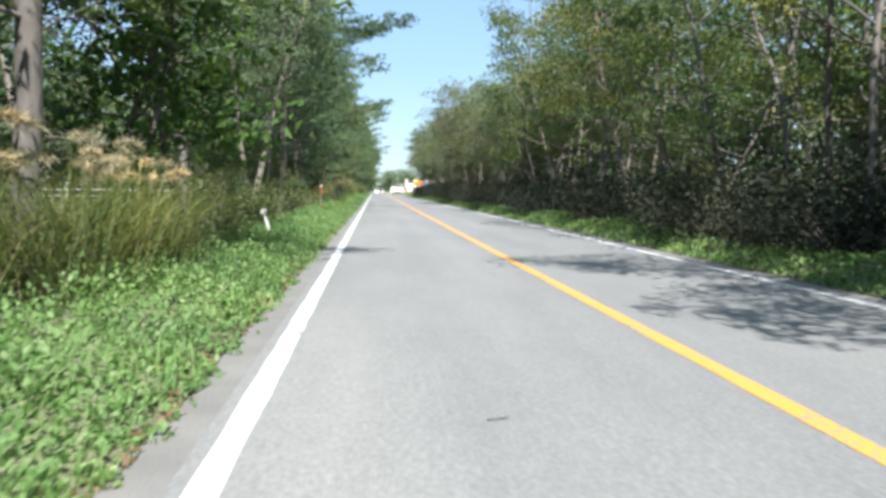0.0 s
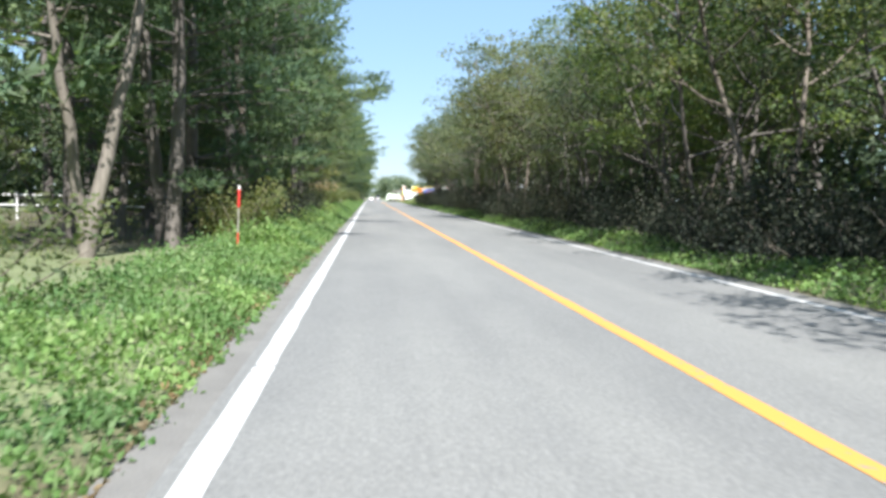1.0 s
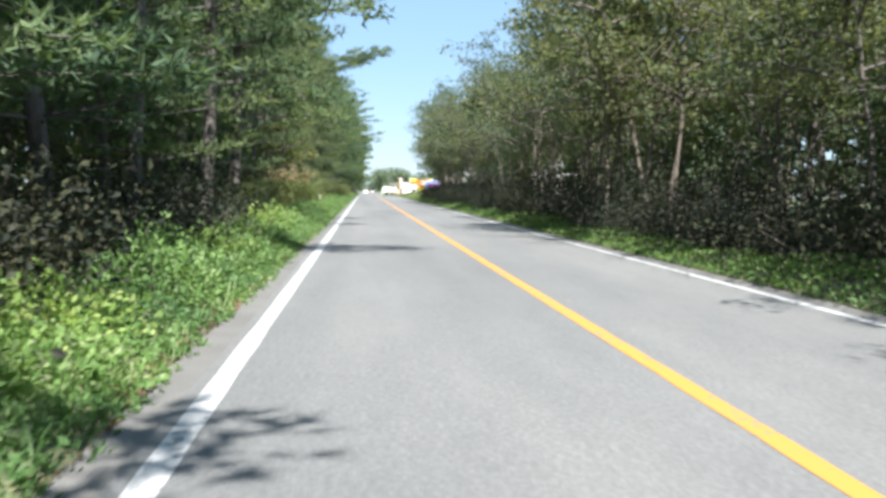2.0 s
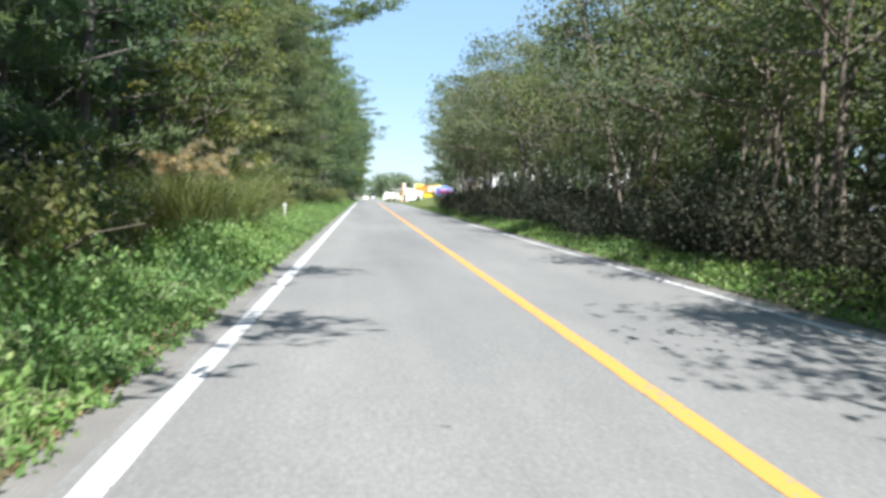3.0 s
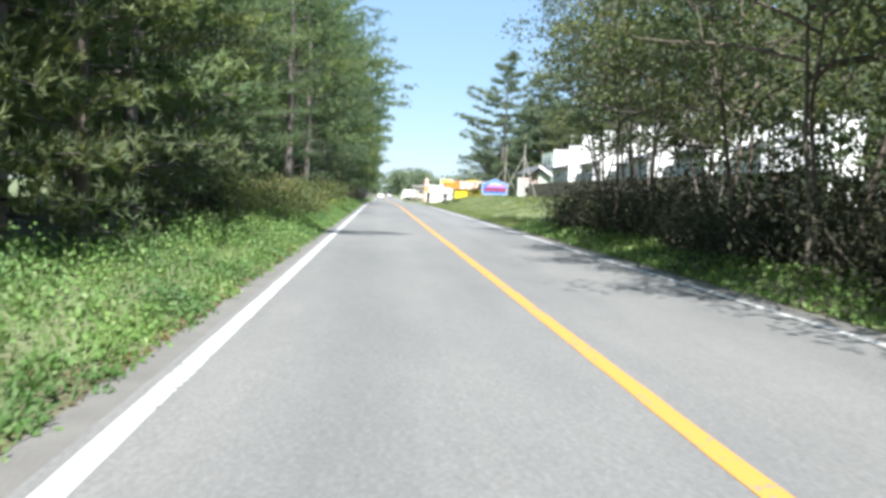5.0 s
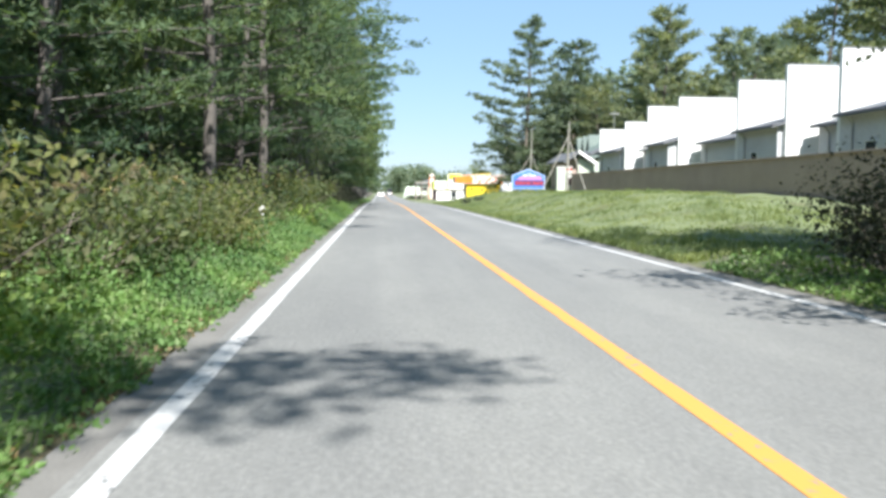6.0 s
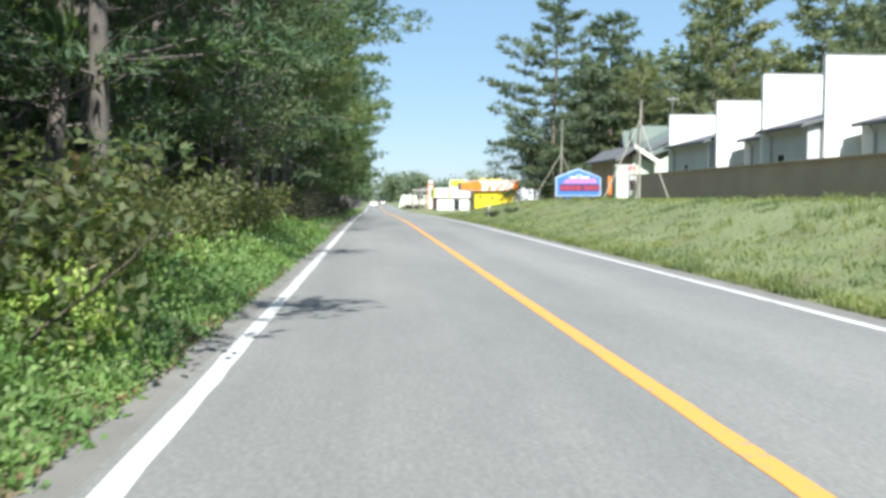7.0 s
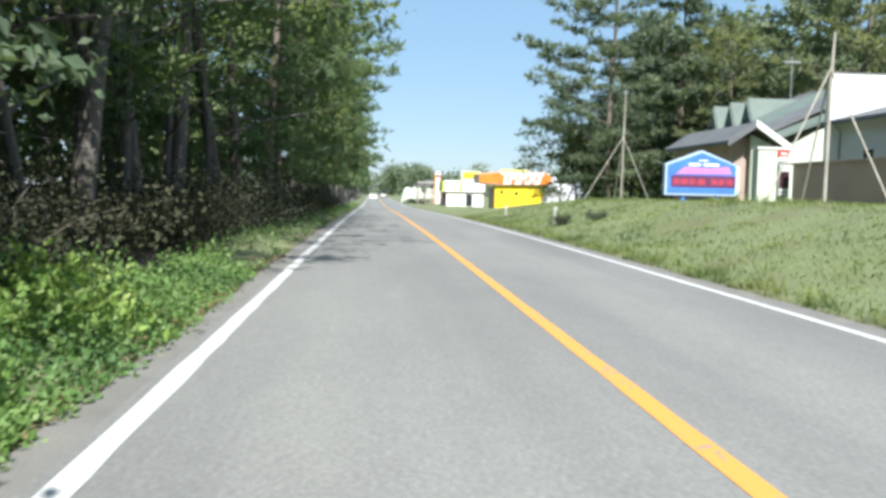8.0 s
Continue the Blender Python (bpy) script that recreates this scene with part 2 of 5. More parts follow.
def block(x0, x1, y0, y1, z0, z1, bevel=0.01):
    bm = bmesh.new()
    bmesh.ops.create_cube(bm, size=1, matrix=Matrix.LocRotScale(((x0 + x1) / 2, (y0 + y1) / 2, (z0 + z1) / 2), None, (x1 - x0, y1 - y0, z1 - z0)))
    if bevel:
        bmesh.ops.bevel(bm, geom=bm.edges[:], offset=bevel, segments=2, affect="EDGES", profile=0.7)
    return bm


def prism(points, axis, a, b):
    """A closed slab: an outline in the two other axes, from a to b along axis."""
    bm = bmesh.new()
    def at(p, s):
        return {"x": (s, p[0], p[1]), "y": (p[0], s, p[1]), "z": (p[0], p[1], s)}[axis]
    lo = [bm.verts.new(at(p, a)) for p in points]
    hi = [bm.verts.new(at(p, b)) for p in points]
    bm.faces.new(lo)
    bm.faces.new(hi[::-1])
    for i in range(len(points)):
        j = (i + 1) % len(points)
        bm.faces.new((lo[i], hi[i], hi[j], lo[j]))
    bmesh.ops.recalc_face_normals(bm, faces=bm.faces[:])
    return bm


def tube(geo, points, radii, sides=6):
    """A tapered tube along points."""
    p = np.asarray(points, float)
    t = np.gradient(p, axis=0)
    t /= np.linalg.norm(t, axis=1)[:, None] + 1e-9
    ref = np.array([0, 1.0, 0.1]) if abs(t[0][2]) > 0.8 else np.array([0.1, 0, 1.0])
    u = np.cross(t, ref)
    u /= np.linalg.norm(u, axis=1)[:, None] + 1e-9
    w = np.cross(t, u)
    a = np.arange(sides) * 2 * math.pi / sides
    ring = p[:, None] + np.asarray(radii)[:, None, None] * (np.cos(a)[None, :, None] * u[:, None] + np.sin(a)[None, :, None] * w[:, None])
    n = len(p)
    i, k = np.meshgrid(np.arange(n - 1), np.arange(sides), indexing="ij")
    k2 = (k + 1) % sides
    f = np.stack([i * sides + k, i * sides + k2, (i + 1) * sides + k2, (i + 1) * sides + k], -1).reshape(-1, 4)
    return geo.add(ring.reshape(-1, 3), f)


def unit(v):
    return v / (np.linalg.norm(v, axis=-1, keepdims=True) + 1e-9)


def leaves(geo, centres, size, rng, width=0.55, lift=0.2, way=None, spread=1.0):
    """Folded leaves of two triangles each. way: where they point, spread: how loosely."""
    n = len(centres)
    d = rng.normal(size=(n, 3)) * spread
    if way is not None:
        d += way
    d[:, 2] += lift
    d = unit(d)
    s = unit(np.cross(d, rng.normal(size=(n, 3)) + np.array([0, 0, 1.2])))
    nrm = np.cross(s, d)
    L = (size * rng.uniform(0.65, 1.3, n))[:, None]
    w = L * width * 0.5
    c = np.asarray(centres)
    v = np.stack([c - d * L * 0.5, c + s * w + nrm * w * 0.3, c + d * L * 0.5, c - s * w + nrm * w * 0.3], 1)
    i = np.arange(n)[:, None] * 4
    return geo.add(v.reshape(-1, 3), np.concatenate([i + [[0, 1, 2]], i + [[0, 2, 3]]]))


def needles(geo, centres, ways, length, rng, count=12, width=0.12):
    """Tufts of pine needles: slim triangles that stand out from each twig's end."""
    c = np.repeat(np.asarray(centres), count, 0)
    d = unit(np.repeat(np.asarray(ways), count, 0) + rng.normal(size=c.shape) * 0.75)
    s = unit(np.cross(d, rng.normal(size=c.shape)))
    L = (length * rng.uniform(0.7, 1.25, len(c)))[:, None]
    v = np.stack([c - d * L * 0.1 + s * L * width, c - d * L * 0.1 - s * L * width, c + d * L], 1)
    return geo.add(v.reshape(-1, 3), np.arange(len(c) * 3).reshape(-1, 3))


def blades(geo, feet, height, rng, width=0.012, bend=0.4):
    """Grass blades of three triangles, bent over at the top."""
    n = len(feet)
    a = rng.uniform(0, 2 * math.pi, n)
    o = np.stack([np.cos(a), np.sin(a), np.zeros(n)], 1)
    s = np.stack([-np.sin(a), np.cos(a), np.zeros(n)], 1)
    h = (height * rng.uniform(0.5, 1.25, n))[:, None]
    b = h * bend * rng.uniform(0.3, 1.4, n)[:, None]
    up = np.array([0, 0, 1.0])
    w = width * (0.6 + 0.8 * rng.random((n, 1)))
    f = np.asarray(feet)
    m = f + up * h * 0.6 + o * b * 0.35
    v = np.stack([f - s * w, f + s * w, m - s * w * 0.8, m + s * w * 0.8, f + up * h * 0.95 + o * b], 1)
    i = np.arange(n)[:, None] * 5
    return geo.add(v.reshape(-1, 3), np.concatenate([i + [[0, 1, 3]], i + [[0, 3, 2]], i + [[2, 3, 4]]]))


def smooth(a, b, x):
    t = np.clip((np.asarray(x, float) - a) / (b - a), 0, 1)
    return t * t * (3 - 2 * t)


def dip(y):
    """The road and all beside it sink a little past the houses."""
    return -0.8 * smooth(192, 315, y)


def land(x, y):
    """Height of the ground: a level road that dips far off, a low verge, and a grass bank before the houses."""
    x, y = np.asarray(x, float), np.asarray(y, float)
    bank = 1.08 * smooth(4.2, 9.5, x) * smooth(150, 172, y) * (1 - smooth(212, 268, y - 1.5 * (np.clip(x, 4, 30) - 8)))
    right = 0.14 * smooth(3.7, 4.6, x) + bank
    left = 0.10 * smooth(3.6, 4.4, -x) - 0.25 * smooth(5.0, 8.0, -x)
    rough = 0.05 * np.sin(x * 1.7 + 0.6 * np.sin(y * 0.9)) * np.sin(y * 1.3 + x) * smooth(4.0, 5.5, np.abs(x))
    road = -0.05 * (1 - smooth(3.45, 3.62, np.abs(x)))
    return right + left + rough + road + dip(y)


# ---- ground and road ----
def build_ground():
    xs = np.unique(np.concatenate([np.linspace(-3.6, 3.6, 5), np.linspace(-12, -3.6, 22), np.linspace(3.6, 14, 26), np.linspace(14, 60, 24), np.linspace(-60, -12, 20),
                                   [-1500, -600, -250, -120, 120, 250, 600, 1500, -3.45, 3.45]]))
    ys = np.unique(np.concatenate([np.linspace(-30, 300, 199), np.linspace(300, 600, 31), [-300, -120, 900, 1500, 3000]]))
    gx, gy = np.meshgrid(xs, ys)
    g = Geo()
    ny, nx = gx.shape
    i, j = np.meshgrid(np.arange(ny - 1), np.arange(nx - 1), indexing="ij")
    f = np.stack([i * nx + j, i * nx + j + 1, (i + 1) * nx + j + 1, (i + 1) * nx + j], -1).reshape(-1, 4)
    g.add(np.stack([gx, gy, land(gx, gy)], -1).reshape(-1, 3), f)
    ob = new("ground", g.mesh("ground", SOIL, True))
    tagged(ob, "earth and turf beside the road, open to the horizon", "ground", kind="structure")


def strip(x0, x1, y0, y1, z, step, ragged, rng, thick=0.03, sides=(1, 1)):
    """A long slab lying on the ground, with slightly ragged long edges."""
    ys = np.arange(y0, y1 + step, step)
    n = len(ys)
    a = x0 + rng.normal(size=n) * ragged * sides[0]
    b = x1 + rng.normal(size=n) * ragged * sides[1]
    top = np.stack([np.stack([a, ys, z + dip(ys)], 1), np.stack([b, ys, z + dip(ys)], 1)], 1)
    low = top - np.array([0, 0, thick])
    v = np.concatenate([top, low], 1).reshape(-1, 3)
    i = np.arange(n - 1) * 4
    f = np.concatenate([np.stack([i, i + 1, i + 5, i + 4], 1), np.stack([i + 2, i, i + 4, i + 6], 1), np.stack([i + 1, i + 3, i + 7, i + 5], 1)])
    return Geo().add(v, f)


def build_road():
    rng = np.random.default_rng(3)
    road = new("road", strip(-3.26, 3.26, -40, 900, 0.0, 2.0, 0.0, rng).mesh("road", ASPHALT))
    tagged(road, "sunlit grey worn asphalt road with two lanes", "road", kind="structure")
    for name, a, b, sides in (("shoulder", -3.52, -3.26, (1, 0)), ("shoulder", 3.26, 3.55, (0, 1))):
        ob = new(name, strip(a, b, -40, 900, 0.0, 0.5, 0.022, rng, 0.03, sides).mesh(name, SHOULDER))
        tagged(ob, "narrow dusty grey asphalt edge beside the white line", "road shoulder", kind="structure")
    for name, mat, c, w, label in (("edge_line", WHITE_PAINT, -3.1, 0.076, "worn white painted edge line on asphalt"), ("centre_line", YELLOW_PAINT, 0.0, 0.077, "solid yellow painted centre line, slightly worn"),
                                   ("edge_line", WHITE_PAINT, 3.1, 0.066, "worn white painted edge line on asphalt")):
        ob = new(name, strip(c - w, c + w, -40, 900, 0.004, 0.5, 0.004, rng, 0.003).mesh(name, mat))
        tagged(ob, label, "road marking", kind="structure")


def build_cracks():
    """Hairline cracks that run over the asphalt and the paint."""
    rng = np.random.default_rng(8)
    for x, y, length, turn in ((0.12, 150.8, 0.5, 0.5), (0.1, 151.5, 0.4, -0.4), (-1.73, 7.35, 0.14, 0.2), (-1.5, 77.3, 0.07, 0.3), (-1.9, 101.3, 0.13, 0.1), (-1.65, 114.0, 0.17, 0.05)):
        pts = bent((x - math.cos(turn) * length / 2, y - math.sin(turn) * length / 2, 0), (math.cos(turn), math.sin(turn), 0), length, 7, 0.3, rng)
        pts[:, 2] = 0.0085
        side = np.array([-math.sin(turn), math.cos(turn), 0]) * rng.uniform(0.004, 0.011, (8, 1))
        v = np.stack([pts - side, pts + side], 1).reshape(-1, 3)
        i = np.arange(7) * 2
        f = np.stack([i, i + 1, i + 3, i + 2], 1)
        tagged(new("road_crack", Geo().add(v, f).mesh("road_crack", CRACK)), "thin dark crack in the asphalt road", "crack", kind="structure")


build_ground()
build_road()


# ---- trees ----
def bent(start, way, length, steps, wander, rng, rise=0.0):
    """Points of a crooked limb."""
    p, d, out = np.array(start, float), unit(np.array(way, float)), []
    out.append(p.copy())
    for _ in range(steps):
        d = unit(d + rng.normal(size=3) * wander + np.array([0, 0, rise]))
        p = p + d * length / steps
        out.append(p.copy())
    return np.array(out)


def broad_meshes(height, reach, low, seed, leaf=0.215, clumps=104, each=31, stems=1, mat=None, bark=None, girth=0.125, droop=-0.1, puff=0.37, twigs=2):
    """Trunk with limbs, and leafy crown of a broad-leaved tree."""
    rng = np.random.default_rng(seed)
    wood, crown = Geo(), Geo()
    ends = []
    count = (20 if clumps >= 60 else 12) / stems ** 0.5
    for s in range(stems):
        foot = rng.normal(size=3) * np.array([0.35, 0.35, 0]) * (stems > 1) + np.array([0, 0, -0.2])
        trunk = bent(foot, (rng.normal() * 0.12, rng.normal() * 0.12, 1), height * rng.uniform(0.8, 0.97), 10, 0.07, rng, 0.04)
        tube(wood, trunk, girth * (height / 11) / stems ** 0.4 * np.linspace(1, 0.15, 11), 7)
        for k in range(int(count)):
            u = (k + rng.random()) / count
            z = low + (trunk[-1][2] - low) * u
            base = np.array([np.interp(z, trunk[:, 2], trunk[:, i]) for i in range(3)])
            a = k * 2.4 + rng.normal() * 0.5
            r = reach * (0.95 - 0.55 * u ** 2) * rng.uniform(0.55, 1.1)
            pts = bent(base, (math.cos(a), math.sin(a), 0.35 + 0.6 * u), r, 5, 0.16, rng, 0.03)
            tube(wood, pts, 0.045 * (1 - 0.5 * u) * np.linspace(1, 0.2, 6), 3)
            for q in range(3):
                b = pts[rng.integers(2, 6)]
                tw = bent(b, unit(rng.normal(size=3) + np.array([math.cos(a), math.sin(a), 0.3])), reach * 0.34, 3, 0.2, rng)
                if q < twigs:
                    tube(wood, tw, 0.015 * np.linspace(1, 0.3, 4), 3)
                ends += [tw[1], tw[2], tw[3]]
            ends += [pts[3], pts[4], pts[5]]
    ends = np.array(ends)
    pick = ends[rng.integers(0, len(ends), clumps)] + rng.normal(size=(clumps, 3)) * 0.25
    c = np.repeat(pick, each, 0) + rng.normal(size=(clumps * each, 3)).clip(-1.8, 1.8) * np.array([puff, puff, puff * 0.45]) * (reach / 3.6) * rng.uniform(0.6, 1.25, (clumps, 1)).repeat(each, 0)
    leaves(crown, c, leaf, rng, 0.62, droop)
    return wood.mesh("trunk", bark or BARK, True), crown.mesh("crown", mat or BROAD_LEAF)


def lumpy_meshes(height, reach, low, seed, pads=60, each=100, leaf=0.12, stems=1, mat=None, bark=None, girth=0.11, pad=0.85, flat=0.55, rise=0.35):
    """Trunk with limbs, and a crown of leafy pads: leaves on the upper shell of each, dark gaps between them."""
    rng = np.random.default_rng(seed)
    wood, crown = Geo(), Geo()
    spots = []
    count = int(18 / stems ** 0.6) + 2
    for s in range(stems):
        foot = rng.normal(size=3) * np.array([0.4, 0.4, 0]) * (stems > 1) + np.array([0, 0, -0.2])
        trunk = bent(foot, (rng.normal() * 0.14, rng.normal() * 0.14, 1), height * rng.uniform(0.82, 0.98), 10, 0.085, rng, 0.05)
        tube(wood, trunk, girth * (height / 11) / stems ** 0.35 * np.linspace(1, 0.15, 11), 7)
        for k in range(count):
            u = (k + rng.random()) / count
            z = low + (trunk[-1][2] - low) * u ** 0.9
            base = np.array([np.interp(z, trunk[:, 2], trunk[:, i]) for i in range(3)])
            a = k * 2.4 + s + rng.normal() * 0.5
            r = reach * (0.95 - 0.6 * u ** 2) * rng.uniform(0.5, 1.1)
            pts = bent(base, (math.cos(a), math.sin(a), rise + 0.6 * u), r, 5, 0.16, rng, 0.02)
            tube(wood, pts, 0.045 * (1 - 0.5 * u) * np.linspace(1, 0.2, 6), 4)
            for q in range(2):
                b = pts[rng.integers(2, 5)]
                tw = bent(b, unit(rng.normal(size=3) * 0.8 + np.array([math.cos(a), math.sin(a), 0.2])), reach * 0.3, 3, 0.2, rng)
                tube(wood, tw, 0.016 * np.linspace(1, 0.3, 4), 3)
                spots += [tw[2], tw[3]]
            spots += [pts[3], pts[4], pts[5], pts[5]]
    spots = np.array(spots)
    pick = spots[rng.permutation(len(spots))[:pads]] if pads <= len(spots) else spots[rng.integers(0, len(spots), pads)]
    pick = pick + rng.normal(size=pick.shape) * 0.12
    n = len(pick)
    size = (pad * rng.uniform(0.55, 1.25, n)).repeat(each)[:, None]
    d = unit(rng.normal(size=(n * each, 3)))
    up = rng.random(n * each) < 0.65
    d[up, 2] = np.abs(d[up, 2])
    c = pick.repeat(each, 0) + d * size * rng.uniform(0.45, 1.1, (n * each, 1)) * np.array([1, 1, flat])
    leaves(crown, c, leaf, rng, 0.62, 0.0, d * 0.7 + np.array([0, 0, -0.25]), 0.75)
    return wood.mesh("trunk", bark or BARK, True), crown.mesh("crown", mat or BROAD_LEAF)


def layered_meshes(height, reach, low, seed, limbs=46, tufts=11, fan=5, tuft=0.25, dead=12, top=0.6, long_limbs=(), mat=None, bark=None, droop=0.0, girth=0.2):
    """A pine: straight trunk with dead twigs below, and level limbs that carry flat pads of needle tufts."""
    rng = np.random.default_rng(seed)
    wood, crown = Geo(), Geo()
    trunk = bent((0, 0, -0.2), (rng.normal() * 0.03, rng.normal() * 0.03, 1), height, 12, 0.03, rng, 0.05)
    tube(wood, trunk, girth * (height / 17) * np.linspace(1, 0.1, len(trunk)) ** 0.8, 8)

    def on_trunk(z):
        return np.array([np.interp(z, trunk[:, 2], trunk[:, i]) for i in range(3)])
    for k in range(dead):
        a = rng.uniform(0, 6.28)
        tube(wood, bent(on_trunk(rng.uniform(1.2, low + 2.5)), (math.cos(a), math.sin(a), rng.uniform(-0.25, 0.35)), rng.uniform(0.7, 2.6), 4, 0.16, rng), 0.017 * np.linspace(1, 0.25, 5), 3)
    centres = []
    for k in range(limbs + len(long_limbs)):
        u = np.clip((int(k / 4) * 4 + 2 + rng.normal() * 0.5) / limbs, 0, 1)
        z = low + (height * 0.985 - low) * u
        a = k * 2.4 + rng.normal() * 0.35
        r = reach * (0.72 + 0.28 * math.sin(math.pi * u ** 0.7)) * (1 - top * u ** 2) * rng.uniform(0.62, 1.08)
        if k >= limbs:
            z, a, r = long_limbs[k - limbs]
            u = 0.4
        pts = bent(on_trunk(z), (math.cos(a), math.sin(a), 0.06 + 0.4 * u - droop), r, 6, 0.07, rng, 0.015)
        tube(wood, pts[::2], 0.045 * (1 - 0.55 * u) * np.linspace(1, 0.25, 4), 3)
        m = int(3 + r * 1.15)
        q = np.linspace(0.38, 1.0, m) + rng.normal(size=m) * 0.04
        c = np.stack([np.interp(q * 6, np.arange(7), pts[:, i]) for i in range(3)], 1)
        w = rng.uniform(-1, 1, m) * ((1.08 - q) * 0.42 * r + 0.1)
        c += np.array([-math.sin(a), math.cos(a), 0]) * w[:, None]
        centres.append(np.concatenate([c, np.tile([math.cos(a), math.sin(a)], (m, 1))], 1))
    centres = np.concatenate(centres)
    c = centres.repeat(tufts, 0)
    off = rng.normal(size=(len(c), 3)) * np.array([0.27, 0.27, 0.10])
    way = np.stack([c[:, 3] * 0.5, c[:, 4] * 0.5, np.full(len(c), 0.55)], 1) + off * 0.8
    p = c[:, :3] + off
    p[:, 2] = np.maximum(p[:, 2], 0.2)
    needles(crown, p, way, tuft, rng, fan, 0.13)
    return wood.mesh("trunk", bark or BARK, True), crown.mesh("crown", mat or PINE_LEAF)


def bush_meshes(width, height, seed, leaf=0.12, clumps=46, each=27, mat=None):
    """A shrub: several stems and dense leaf clumps down to the ground."""
    rng = np.random.default_rng(seed)
    wood, crown = Geo(), Geo()
    ends = []
    for k in range(9):
        a = k * 2.4 + rng.normal() * 0.4
        pts = bent((rng.normal() * 0.12, rng.normal() * 0.12, -0.1), (math.cos(a) * 0.8, math.sin(a) * 0.8, 1.0), height * rng.uniform(0.7, 1.1), 4, 0.2, rng, -0.02)
        tube(wood, pts, 0.018 * np.linspace(1, 0.3, 5), 3)
        ends += list(pts[1:])
    ends = np.array(ends)
    pick = ends[rng.integers(0, len(ends), clumps)] * np.array([width / height * 1.1, width / height * 1.1, 1]) + rng.normal(size=(clumps, 3)) * 0.15
    pick[:, :2] = pick[:, :2].clip(-width * 0.55, width * 0.55)
    pick[:, 2] = np.abs(pick[:, 2]) + 0.05
    c = np.repeat(pick, each, 0) + rng.normal(size=(clumps * each, 3)).clip(-1.6, 1.6) * np.array([0.26, 0.26, 0.18]) * (width / 2)
    c[:, 2] = np.maximum(c[:, 2], 0.02)
    leaves(crown, c, leaf, rng, 0.6, 0.0)
    return wood.mesh("stem", BARK, True), crown.mesh("foliage", mat or SHADE_DARK_LEAF)


def mound_meshes(width, height, seed):
    """A dome of climbing weeds: leaves that face outward over a few thin stems."""
    rng = np.random.default_rng(seed)
    wood, crown = Geo(), Geo()
    for k in range(5):
        a = k * 1.26 + rng.normal() * 0.2
        tube(wood, bent((0, 0, -0.05), (math.cos(a) * 0.9, math.sin(a) * 0.9, 1.0), height * 0.8, 3, 0.2, rng), 0.008 * np.linspace(1, 0.4, 4), 3)
    n = 900
    d = unit(rng.normal(size=(n, 3)) + np.array([0, 0, 0.3]))
    d[:, 2] = np.abs(d[:, 2])
    lump = 1 + 0.2 * np.sin(5 * d[:, 0] + seed) + 0.16 * np.sin(8 * d[:, 1] + 2 * seed)
    c = d * (rng.uniform(0.6, 1.0, n) * lump)[:, None] * np.array([width / 2, width / 2, height])
    leaves(crown, c, 0.08, rng, 0.6, 0.2, d * 0.8, 0.7)
    return wood.mesh("stem", BARK, True), crown.mesh("foliage", WEED)


def reed_meshes(height, count, plumes, seed):
    """A tussock of silver grass: long arching blades, and stalks with feathery plumes."""
    rng = np.random.default_rng(seed)
    g, stalk, plume = Geo(), Geo(), Geo()
    feet = rng.normal(size=(count, 3)) * np.array([0.28, 0.28, 0])
    blades(g, feet, height * 0.8, rng, 0.009, 1.2)
    blades(g, feet[: count // 3] * 1.3, height * 0.95, rng, 0.007, 1.6)
    for k in range(plumes):
        a = rng.uniform(0, 6.28)
        pts = bent((rng.normal() * 0.15, rng.normal() * 0.15, 0), (math.cos(a) * 0.22, math.sin(a) * 0.22, 1), height * rng.uniform(0.85, 1.1), 5, 0.05, rng)
        tube(stalk, pts, 0.006 * np.linspace(1, 0.5, 6), 3)
        tip, d = pts[-1], np.array([math.cos(a) * 0.8, math.sin(a) * 0.8, 0.45])
        n = 150
        s = rng.random(n)[:, None]
        c = tip + d * s * 0.42 + np.array([0, 0, -0.2]) * s ** 2 + rng.normal(size=(n, 3)) * 0.018 * (1.15 - s)
        needles(plume, c, np.tile(d + np.array([0, 0, -0.5]), (n, 1)), 0.14, rng, 1, 0.05)
    return g.mesh("blade_tuft", REED_LEAF), stalk.mesh("stalk", REED_LEAF), plume.mesh("plume", PLUME)


def plant(name, meshes, label, category, group=""):
    """A thing at the origin from its meshes; the first model of a kind stands out of the way until it is placed."""
    ob = new(name)
    ob.empty_display_size = 0.3
    for me in meshes:
        part(me.name.split(".")[0], me, parent=ob)
    tagged(ob, label, category, group)
    return ob


def place_all(models, spots, size=(0.85, 1.15)):
    """Stands copies of the models at (x, y) spots; each model itself takes its first spot."""
    used = set()
    for x, y, *rest in spots:
        rng = np.random.default_rng(int(abs(x) * 1000) + 7919 * int(abs(y) * 10))
        k = rest[0] if rest else int(rng.integers(0, len(models)))
        s = rest[1] if len(rest) > 1 else rng.uniform(*size)
        m = pose(x, y, float(land(x, y)), 0, 0, rng.uniform(0, 360)) @ Matrix.Diagonal((s, s, s * rng.uniform(0.92, 1.08), 1))
        if k in used:
            copy_thing(models[k], m)
        else:
            models[k].matrix_basis = m
            used.add(k)
    for k, ob in enumerate(models):
        if k not in used:
            for o in (*ob.children_recursive, ob):
                bpy.data.objects.remove(o)


def spread_spots(x, y0, y1, step, dx=0.8):
    rng = np.random.default_rng(int(abs(x) * 100) + 977 * int(abs(y0)))
    return [(x + rng.normal() * dx, y + rng.normal() * step * 0.2) for y in np.arange(y0, y1, step)]


